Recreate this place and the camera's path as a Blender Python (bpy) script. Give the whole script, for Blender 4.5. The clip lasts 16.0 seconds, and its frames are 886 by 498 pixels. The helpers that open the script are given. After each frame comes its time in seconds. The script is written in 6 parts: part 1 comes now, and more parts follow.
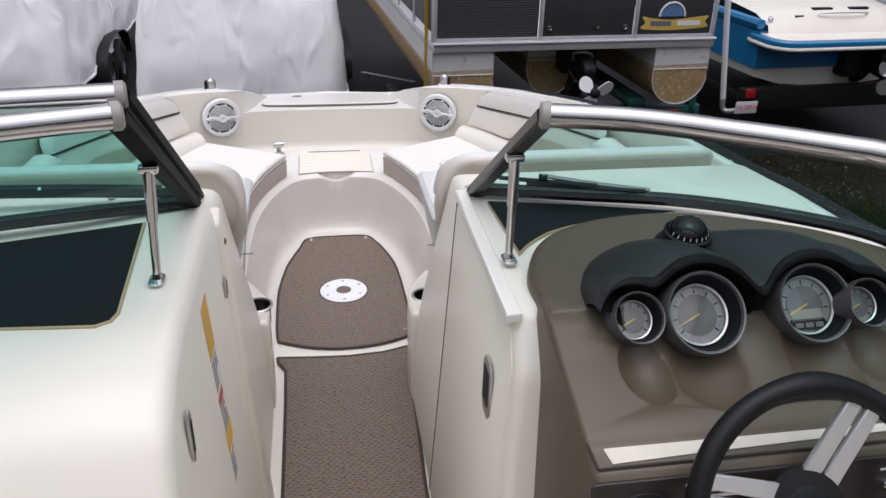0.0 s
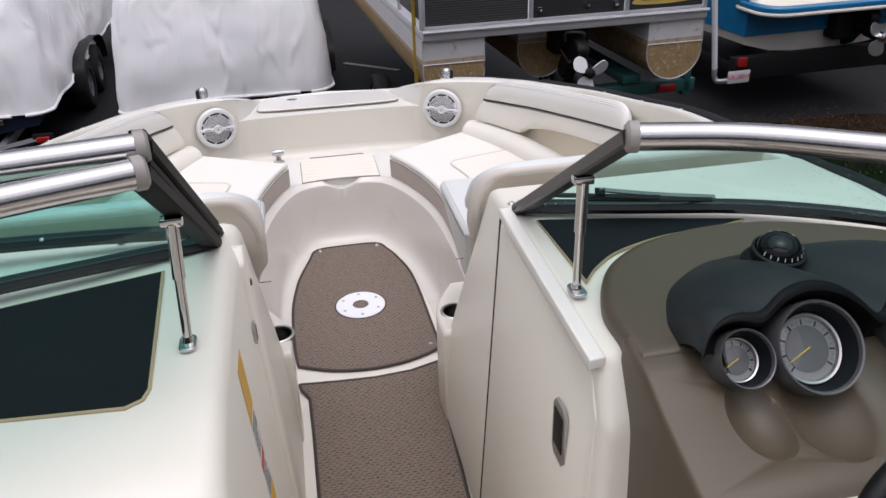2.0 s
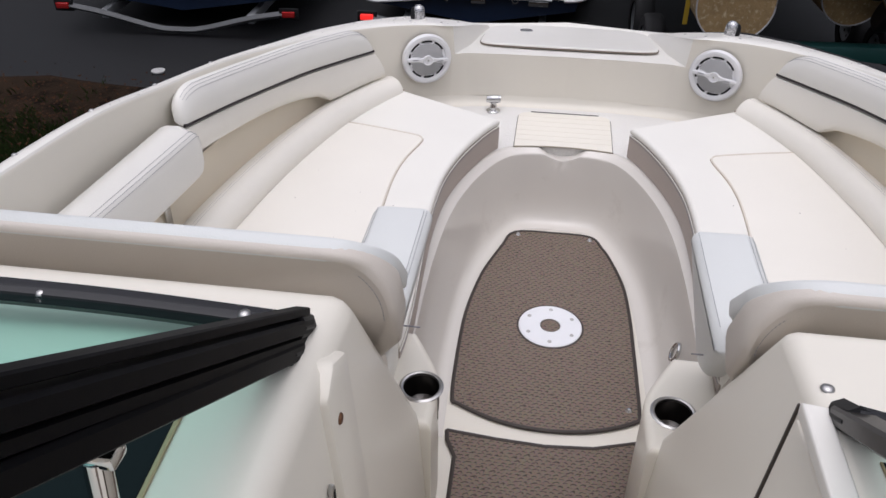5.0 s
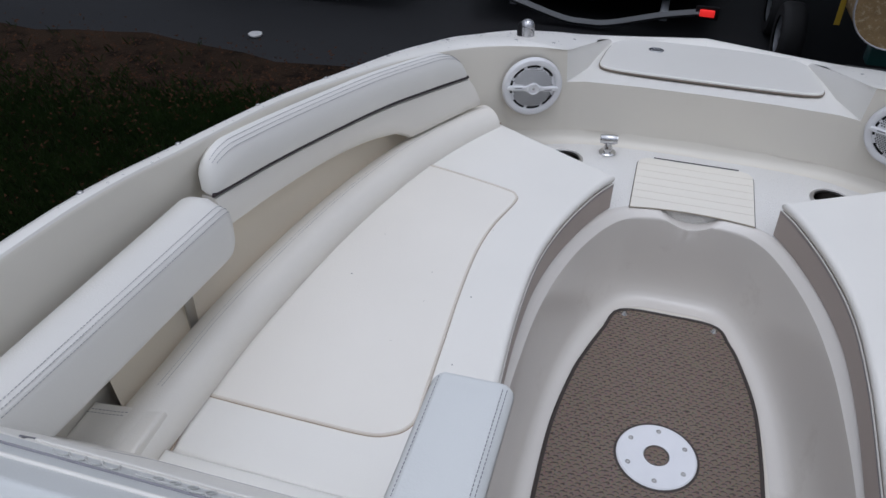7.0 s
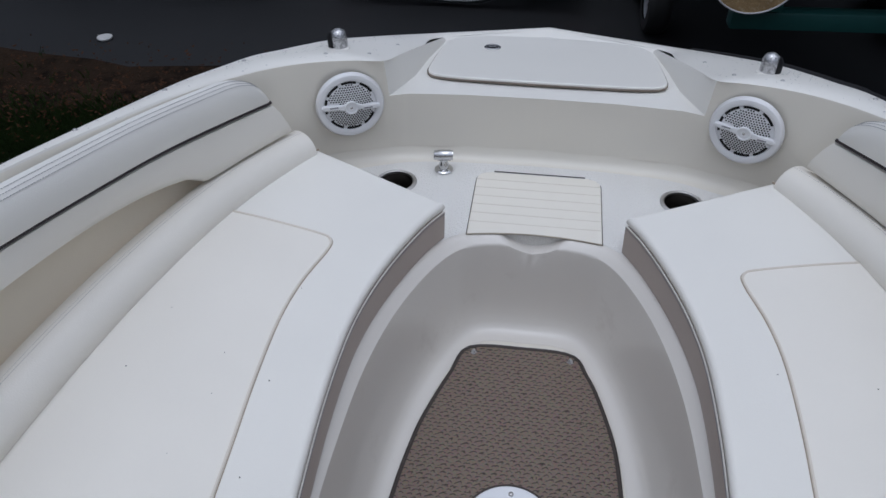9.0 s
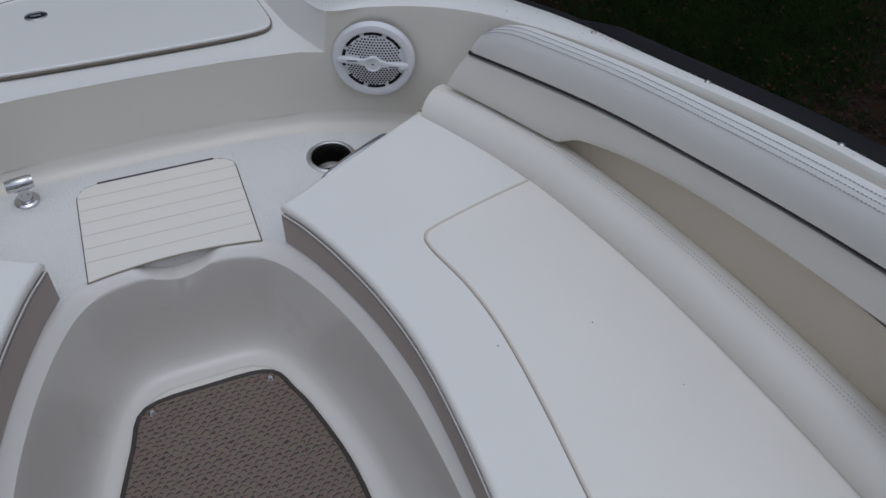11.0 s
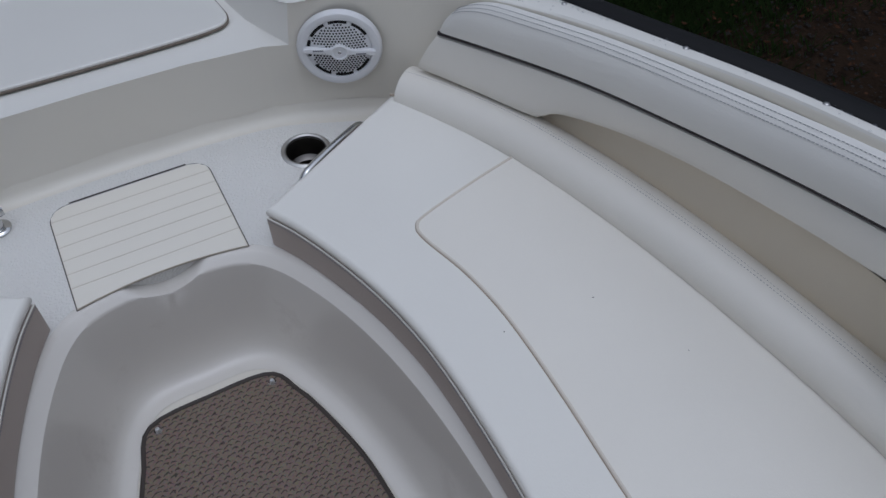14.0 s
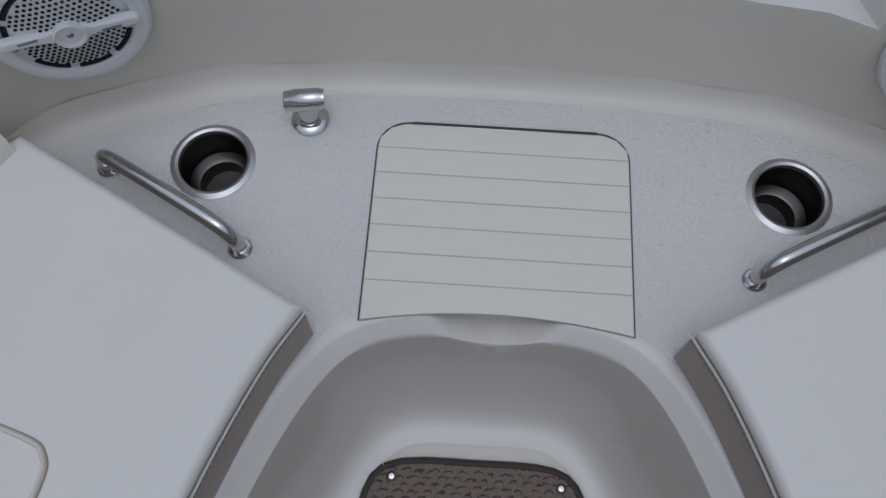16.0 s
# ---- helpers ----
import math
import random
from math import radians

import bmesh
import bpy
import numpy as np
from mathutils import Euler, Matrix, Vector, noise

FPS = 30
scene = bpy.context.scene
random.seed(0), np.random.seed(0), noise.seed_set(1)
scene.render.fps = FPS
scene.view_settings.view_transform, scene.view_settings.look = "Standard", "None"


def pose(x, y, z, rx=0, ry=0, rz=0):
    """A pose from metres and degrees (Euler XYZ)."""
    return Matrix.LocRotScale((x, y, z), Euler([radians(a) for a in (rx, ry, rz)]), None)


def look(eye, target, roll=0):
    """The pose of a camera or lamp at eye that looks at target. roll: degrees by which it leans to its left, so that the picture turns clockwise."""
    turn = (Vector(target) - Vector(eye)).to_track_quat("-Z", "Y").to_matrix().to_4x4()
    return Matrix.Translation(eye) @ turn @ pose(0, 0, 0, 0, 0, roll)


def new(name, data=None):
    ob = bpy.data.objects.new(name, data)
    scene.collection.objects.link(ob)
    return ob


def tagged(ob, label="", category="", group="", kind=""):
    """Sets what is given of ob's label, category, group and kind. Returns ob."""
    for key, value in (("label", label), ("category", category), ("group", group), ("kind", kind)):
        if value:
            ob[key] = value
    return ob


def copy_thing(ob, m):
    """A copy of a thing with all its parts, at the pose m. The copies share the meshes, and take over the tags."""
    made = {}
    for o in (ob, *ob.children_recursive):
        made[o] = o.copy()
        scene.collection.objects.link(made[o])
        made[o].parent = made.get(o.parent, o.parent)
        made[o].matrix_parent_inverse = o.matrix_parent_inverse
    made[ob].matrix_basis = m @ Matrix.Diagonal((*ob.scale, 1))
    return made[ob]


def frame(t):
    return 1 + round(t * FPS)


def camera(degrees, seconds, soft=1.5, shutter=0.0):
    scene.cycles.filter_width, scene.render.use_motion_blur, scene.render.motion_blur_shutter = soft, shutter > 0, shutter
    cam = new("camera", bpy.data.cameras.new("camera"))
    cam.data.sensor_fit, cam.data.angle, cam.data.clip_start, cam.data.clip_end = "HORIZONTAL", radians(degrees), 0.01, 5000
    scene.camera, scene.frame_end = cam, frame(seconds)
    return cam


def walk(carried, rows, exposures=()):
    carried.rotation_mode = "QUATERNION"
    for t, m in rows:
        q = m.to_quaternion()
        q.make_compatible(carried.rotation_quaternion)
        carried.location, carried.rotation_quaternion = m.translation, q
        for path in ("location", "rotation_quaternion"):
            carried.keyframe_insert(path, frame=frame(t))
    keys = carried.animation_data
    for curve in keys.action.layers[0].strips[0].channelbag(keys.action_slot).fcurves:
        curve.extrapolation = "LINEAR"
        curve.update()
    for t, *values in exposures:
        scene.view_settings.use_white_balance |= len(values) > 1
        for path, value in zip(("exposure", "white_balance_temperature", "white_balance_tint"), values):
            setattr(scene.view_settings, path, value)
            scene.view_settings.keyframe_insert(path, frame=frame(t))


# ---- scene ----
cam = camera(58.8, 16.0)
PATH = [
    (0, (-0.071, -2.74, 1.568), (0.229, -0.979, 0.67), 1.5),
    (0.5, (-0.115, -2.745, 1.585), (0.281, -1.009, 0.674), 0.2),
    (1, (-0.222, -2.708, 1.597), (0.243, -0.991, 0.683), -0.9),
    (1.5, (-0.254, -2.659, 1.591), (0.189, -0.94, 0.668), -1.5),
    (2, (-0.154, -2.546, 1.577), (0.171, -0.809, 0.641), -1.7),
    (2.5, (-0.072, -2.45, 1.579), (0.11, -0.701, 0.626), -2.6),
    (3, (-0.085, -2.346, 1.563), (-0.006, -0.61, 0.574), -2.6),
    (3.2, (-0.112, -2.28, 1.553), (-0.059, -0.555, 0.543), -2.3),
    (5.3, (-0.071, -1.723, 1.506), (-0.341, -0.108, 0.358), 0.7),
    (5.5, (-0.075, -1.672, 1.508), (-0.371, -0.064, 0.357), 0.9),
    (6, (-0.132, -1.499, 1.504), (-0.451, 0.089, 0.33), 1.5),
    (6.5, (-0.169, -1.398, 1.504), (-0.531, 0.155, 0.296), 1.3),
    (7, (-0.165, -1.243, 1.506), (-0.599, 0.275, 0.279), 0.6),
    (7.5, (-0.131, -1.137, 1.507), (-0.595, 0.368, 0.274), 0.0),
    (8, (-0.082, -1.08, 1.51), (-0.5, 0.433, 0.271), -0.4),
    (8.2, (-0.065, -1.049, 1.506), (-0.446, 0.468, 0.26), -0.6),
    (10.3, (0.048, -0.576, 1.458), (0.242, 0.848, 0.066), 1.6),
    (10.5, (0.05, -0.532, 1.463), (0.336, 0.846, 0.042), 2.0),
    (11, (0.05, -0.51, 1.437), (0.622, 0.725, -0.028), 3.6),
    (11.5, (0.084, -0.603, 1.446), (0.78, 0.496, -0.074), 4.2),
    (12, (0.077, -0.747, 1.487), (0.926, 0.233, -0.036), 6.5),
    (12.5, (0.061, -0.829, 1.494), (1.057, 0.043, -0.006), 7.9),
    (13, (0.085, -0.81, 1.497), (1.056, 0.049, -0.025), 6.3),
    (13.5, (0.109, -0.677, 1.48), (0.943, 0.302, -0.052), 2.8),
    (14, (0.011, -0.433, 1.475), (0.645, 0.674, -0.066), 1.4),
    (14.5, (-0.077, -0.23, 1.47), (0.226, 0.995, -0.082), 0.7),
    (15, (-0.01, -0.021, 1.416), (-0.028, 1.124, -0.224), 0.0),
    (15.5, (-0.022, 0.157, 1.322), (-0.077, 1.097, -0.443), 1.2),
    (16, (-0.051, 0.344, 1.178), (-0.084, 1.115, -0.667), 1.3),
]
EXPOSURES = [(0, .54, 6120, 17), (3, .51, 6200, 17), (5.5, .19, 6080, 16), (7, -.17, 5660, 13), (8, -.16, 5590, 12), (10.5, -.58, 5510, 12), (11.5, -.63, 5520, 12), (12.5, -.58, 5530, 12), (14.5, -.72, 5470, 12), (15.3, -.83, 5480, 12), (16, -.87, 5500, 12)]
walk(cam, [(t, look(eye, target, roll)) for t, eye, target, roll in PATH], EXPOSURES)

# ---- light ----
world = bpy.data.worlds.new("overcast")
scene.world = world
world.use_nodes = True
wn = world.node_tree
sky = wn.nodes.new("ShaderNodeTexSky")
sky.sky_type = 'NISHITA'
sky.sun_disc = False
sky.sun_elevation, sky.sun_rotation = radians(83), radians(180)
sky.air_density, sky.dust_density, sky.ozone_density = 1.0, 6.0, 1.0
hsv = wn.nodes.new("ShaderNodeHueSaturation")
hsv.inputs["Saturation"].default_value = 0.25
wn.links.new(sky.outputs[0], hsv.inputs["Color"])
wn.links.new(hsv.outputs[0], wn.nodes["Background"].inputs["Color"])
wn.nodes["Background"].inputs["Strength"].default_value = 0.080
sun = new("sun", bpy.data.lights.new("sun", 'SUN'))
sun.data.energy, sun.data.angle, sun.data.color = 0.95, radians(100), (1.0, 0.98, 0.95)
sun.matrix_world = look((0, -2.4, 20), (0, 0, 0))


# ---- mesh helpers ----
def thing(name, label, category, group="", kind="", at=None):
    ob = new(name)
    ob.empty_display_size = 0.05
    if at is not None:
        ob.matrix_world = at
    return tagged(ob, label, category, group, kind)


def part(name, bm, material, parent=None, label="", smooth=True, m=None, flip=True):
    if m is not None:
        bmesh.ops.transform(bm, matrix=m, verts=bm.verts)
    if flip:
        bmesh.ops.recalc_face_normals(bm, faces=bm.faces)
    me = bpy.data.meshes.new(name)
    bm.to_mesh(me)
    bm.free()
    if smooth:
        me.polygons.foreach_set("use_smooth", [True] * len(me.polygons))
        me.set_sharp_from_angle(angle=radians(38))
    me.materials.append(material)
    ob = new(name, me)
    if parent is not None:
        ob.parent = parent
    if label:
        ob["label"] = label
    return ob


def fixed(name, bm, material, label, category="", smooth=True, flip=True):
    ob = part(name, bm, material, None, "", smooth, None, flip)
    return tagged(ob, label, category, "", "structure")


def spline(pts, n, closed=False):
    p = np.array(pts, float)
    if closed:
        p = np.vstack([p[-1], p, p[:2]])
    else:
        p = np.vstack([2 * p[0] - p[1], p, 2 * p[-1] - p[-2]])
    segs = len(p) - 3
    out = []
    for u in np.linspace(0, segs, n, endpoint=not closed):
        i = min(int(u), segs - 1)
        t = u - i
        a, b, c, d = p[i:i + 4]
        out.append(0.5 * (2 * b + (c - a) * t + (2 * a - 5 * b + 4 * c - d) * t * t + (3 * b - a - 3 * c + d) * t ** 3))
    return np.array(out)


def sheet(rows, loop_u=False, loop_v=False, cap=False):
    """A grid of quads through rows of points."""
    bm = bmesh.new()
    vs = [[bm.verts.new(tuple(q)) for q in r] for r in rows]
    nr, nc = len(vs), len(vs[0])
    for i in range(nr if loop_u else nr - 1):
        for j in range(nc if loop_v else nc - 1):
            a, b = vs[i][j], vs[i][(j + 1) % nc]
            c, d = vs[(i + 1) % nr][(j + 1) % nc], vs[(i + 1) % nr][j]
            bm.faces.new((a, b, c, d))
    if cap:
        bm.faces.new(vs[0])
        bm.faces.new(list(reversed(vs[-1])))
    return bm


def tube(path, r, segs=10, cap=True, flat=1.0, up=(0, 0, 1)):
    """A rod along a path; r may vary point by point; flat squeezes it along up."""
    path = [Vector(tuple(q)) for q in path]
    n = len(path)
    rr = [r] * n if not hasattr(r, "__len__") else list(r)
    rows = []
    for i, q in enumerate(path):
        tan = (path[min(i + 1, n - 1)] - path[max(i - 1, 0)]).normalized()
        u = Vector(up)
        side = tan.cross(u)
        if side.length < 1e-3:
            side = tan.cross(Vector((1, 0, 0)))
        side.normalize()
        top = side.cross(tan)
        rows.append([q + side * rr[i] * math.cos(a) + top * rr[i] * flat * math.sin(a)
                     for a in [2 * math.pi * k / segs for k in range(segs)]])
    return sheet(rows, loop_v=True, cap=cap)


def stitches(path, r=.0006, dash=.0042, gap=.0026):
    """Short thread dashes along a path."""
    p = np.array([tuple(q) for q in path], float)
    d = np.concatenate([[0], np.cumsum(np.linalg.norm(np.diff(p, axis=0), axis=1))])
    bm = bmesh.new()
    at = lambda u: Vector([float(np.interp(u, d, p[:, k])) for k in range(3)])
    u = 0.0
    while u + dash < d[-1]:
        a, b = at(u), at(u + dash)
        t = (b - a).normalized()
        side = t.cross(Vector((0, 0, 1)))
        side = (side if side.length > .01 else Vector((1, 0, 0))).normalized() * r
        top = side.cross(t).normalized() * r
        vs = [bm.verts.new(q + o) for q in (a, b) for o in (side, top, -side, -top)]
        for k in range(4):
            bm.faces.new((vs[k], vs[(k + 1) % 4], vs[4 + (k + 1) % 4], vs[4 + k]))
        bm.faces.new(vs[:4][::-1])
        bm.faces.new(vs[4:])
        u += dash + gap
    return bm


def inset(pts, d):
    """A closed outline moved inwards by d (outline anticlockwise)."""
    p = np.array(pts, float)
    nx, pv = np.roll(p, -1, 0), np.roll(p, 1, 0)
    e1, e2 = p - pv, nx - p
    n1 = np.stack([-e1[:, 1], e1[:, 0]], 1) / (np.linalg.norm(e1, axis=1, keepdims=True) + 1e-9)
    n2 = np.stack([-e2[:, 1], e2[:, 0]], 1) / (np.linalg.norm(e2, axis=1, keepdims=True) + 1e-9)
    b = n1 + n2
    b /= (np.linalg.norm(b, axis=1, keepdims=True) + 1e-9)
    k = np.clip((b * n1).sum(1, keepdims=True), 0.45, 1)
    return p + b * d / k


def area2(pts):
    p = np.array(pts, float)
    q = np.roll(p, -1, 0)
    return (p[:, 0] * q[:, 1] - q[:, 0] * p[:, 1]).sum()


def slab(outline, z0, z1, r=0.01, seg=4, lower=True):
    """A plate with rounded edges over a closed outline in x and y."""
    o = [tuple(q[:2]) for q in outline]
    if area2(o) < 0:
        o = o[::-1]
    rings = []
    if lower:
        for k in range(seg):
            a = math.pi / 2 * k / seg
            rings.append([(*q, z0 + r - r * math.cos(a)) for q in inset(o, r - r * math.sin(a))])
    else:
        rings.append([(*q, z0) for q in o])
    for k in range(seg + 1):
        a = math.pi / 2 * k / seg
        rings.append([(*q, z1 - r + r * math.sin(a)) for q in inset(o, r - r * math.cos(a))])
    rings.append([(*q, z1) for q in inset(o, r + min(.001, r * .3))])
    return sheet(rings, loop_v=True, cap=True)


def block(x0, x1, y0, y1, z0, z1, r=0.006, seg=2):
    bm = bmesh.new()
    bmesh.ops.create_cube(bm, size=1)
    for v in bm.verts:
        v.co = Vector(((x0 + x1) / 2 + v.co.x * (x1 - x0), (y0 + y1) / 2 + v.co.y * (y1 - y0), (z0 + z1) / 2 + v.co.z * (z1 - z0)))
    if r > 0:
        bmesh.ops.bevel(bm, geom=bm.edges[:], offset=r, segments=seg, profile=0.5, affect='EDGES')
    return bm


def lathe(profile, segs=32):
    """A turned body: (radius, height) pairs round z."""
    rows = [[(r * math.cos(a), r * math.sin(a), z) for a in [2 * math.pi * k / segs for k in range(segs)]] for r, z in profile]
    bm = sheet(rows, loop_v=True)
    bmesh.ops.remove_doubles(bm, verts=bm.verts, dist=1e-6)
    return bm


def merge(*parts):
    """Several bodies in one."""
    me = bpy.data.meshes.new("tmp")
    out = bmesh.new()
    for bm in parts:
        bm.to_mesh(me)
        bm.free()
        out.from_mesh(me)
        me.clear_geometry()
    bpy.data.meshes.remove(me)
    return out


def moved(bm, m):
    bmesh.ops.transform(bm, matrix=m, verts=bm.verts)
    return bm


def extrude_x(profile, xa, xb, bevel=0.015, seg=3):
    """A (y, z) profile pulled from x = xa to xb, its edges rounded."""
    bm = bmesh.new()
    a = [bm.verts.new((xa(y, z) if callable(xa) else xa, y, z)) for y, z in profile]
    b = [bm.verts.new((xb(y, z) if callable(xb) else xb, y, z)) for y, z in profile]
    bm.faces.new(a)
    bm.faces.new(b[::-1])
    for i in range(len(a)):
        j = (i + 1) % len(a)
        bm.faces.new((a[i], b[i], b[j], a[j]))
    bmesh.ops.recalc_face_normals(bm, faces=bm.faces)
    if bevel:
        bmesh.ops.bevel(bm, geom=bm.edges[:], offset=bevel, segments=seg, profile=0.5, affect='EDGES', clamp_overlap=True)
    return bm


def carve(ob, cutter):
    """Cut a body out of an object for good."""
    me = bpy.data.meshes.new("cutter")
    bmesh.ops.recalc_face_normals(cutter, faces=cutter.faces)
    cutter.to_mesh(me)
    cutter.free()
    co = new("cutter", me)
    mod = ob.modifiers.new("cut", 'BOOLEAN')
    mod.object, mod.operation, mod.solver = co, 'DIFFERENCE', 'EXACT'
    dg = bpy.context.evaluated_depsgraph_get()
    done = bpy.data.meshes.new_from_object(ob.evaluated_get(dg))
    ob.modifiers.remove(mod)
    done.name = ob.name
    ob.data = done
    bpy.data.objects.remove(co)
    bpy.data.meshes.remove(me)


def rounded(x0, x1, y0, y1, r, n=6):
    """A rectangle with round corners."""
    out = []
    for cx, cy, a0 in ((x1 - r, y0 + r, -90), (x1 - r, y1 - r, 0), (x0 + r, y1 - r, 90), (x0 + r, y0 + r, 180)):
        for k in range(n + 1):
            a = radians(a0 + 90 * k / n)
            out.append((cx + r * math.cos(a), cy + r * math.sin(a)))
    return out


# ---- materials ----
def surface(name, col, rough=0.5, metal=0.0, vary=0.12, scale=6.0, fine=120.0, bump=0.02, coat=0.0, spec=0.5, dirt=None, dirt_at=0.62, distance=0.002):
    """Paint with broad and fine variation, a little relief and dirt."""
    mt = bpy.data.materials.new(name)
    mt.use_nodes = True
    nt = mt.node_tree
    b = nt.nodes["Principled BSDF"]
    tc = nt.nodes.new("ShaderNodeTexCoord")
    n1, n2 = nt.nodes.new("ShaderNodeTexNoise"), nt.nodes.new("ShaderNodeTexNoise")
    n1.inputs["Scale"].default_value, n1.inputs["Detail"].default_value = scale, 6
    n2.inputs["Scale"].default_value, n2.inputs["Detail"].default_value = fine, 3
    for n in (n1, n2):
        nt.links.new(tc.outputs["Object"], n.inputs["Vector"])
    ramp = nt.nodes.new("ShaderNodeMix")
    ramp.data_type = 'RGBA'
    ramp.inputs[6].default_value = (*[c * (1 - vary) for c in col], 1)
    ramp.inputs[7].default_value = (*[min(1, c * (1 + vary * 0.6)) for c in col], 1)
    nt.links.new(n1.outputs["Fac"], ramp.inputs[0])
    out = ramp.outputs[2]
    if dirt is not None:
        n3 = nt.nodes.new("ShaderNodeTexNoise")
        n3.inputs["Scale"].default_value, n3.inputs["Detail"].default_value, n3.inputs["Roughness"].default_value = scale * 2.3, 9, 0.7
        nt.links.new(tc.outputs["Object"], n3.inputs["Vector"])
        rp = nt.nodes.new("ShaderNodeValToRGB")
        rp.color_ramp.elements[0].position, rp.color_ramp.elements[1].position = dirt_at, min(1, dirt_at + 0.12)
        nt.links.new(n3.outputs["Fac"], rp.inputs[0])
        mx = nt.nodes.new("ShaderNodeMix")
        mx.data_type = 'RGBA'
        mx.inputs[7].default_value = (*dirt, 1)
        nt.links.new(rp.outputs[0], mx.inputs[0])
        nt.links.new(out, mx.inputs[6])
        out = mx.outputs[2]
    nt.links.new(out, b.inputs["Base Color"])
    mr = nt.nodes.new("ShaderNodeMapRange")
    mr.inputs[3].default_value, mr.inputs[4].default_value = max(0.02, rough - 0.03), min(1, rough + 0.03)
    nt.links.new(n1.outputs["Fac"], mr.inputs[0])
    nt.links.new(mr.outputs[0], b.inputs["Roughness"])
    b.inputs["Metallic"].default_value = metal
    b.inputs["Specular IOR Level"].default_value = spec
    b.inputs["Coat Weight"].default_value = coat
    b.inputs["Coat Roughness"].default_value = 0.12
    if bump:
        bp = nt.nodes.new("ShaderNodeBump")
        bp.inputs["Strength"].default_value, bp.inputs["Distance"].default_value = bump, distance
        nt.links.new(n2.outputs["Fac"], bp.inputs["Height"])
        nt.links.new(bp.outputs[0], b.inputs["Normal"])
    return mt


def glass(name, tint, gloss=0.10):
    """Thin clear sheet: tinted see-through with a little mirror gloss."""
    mt = bpy.data.materials.new(name)
    mt.use_nodes = True
    nt = mt.node_tree
    nt.nodes.remove(nt.nodes["Principled BSDF"])
    tr, gl, mx = [nt.nodes.new(k) for k in ("ShaderNodeBsdfTransparent", "ShaderNodeBsdfGlossy", "ShaderNodeMixShader")]
    tr.inputs["Color"].default_value = (*tint, 1)
    gl.inputs["Roughness"].default_value = 0.03
    mx.inputs[0].default_value = gloss
    nt.links.new(tr.outputs[0], mx.inputs[1])
    nt.links.new(gl.outputs[0], mx.inputs[2])
    nt.links.new(mx.outputs[0], nt.nodes["Material Output"].inputs["Surface"])
    return mt


def glowing(name, col, strength):
    mt = bpy.data.materials.new(name)
    mt.use_nodes = True
    b = mt.node_tree.nodes["Principled BSDF"]
    b.inputs["Base Color"].default_value = (*col, 1)
    b.inputs["Emission Color"].default_value = (*col, 1)
    b.inputs["Emission Strength"].default_value = strength
    return mt


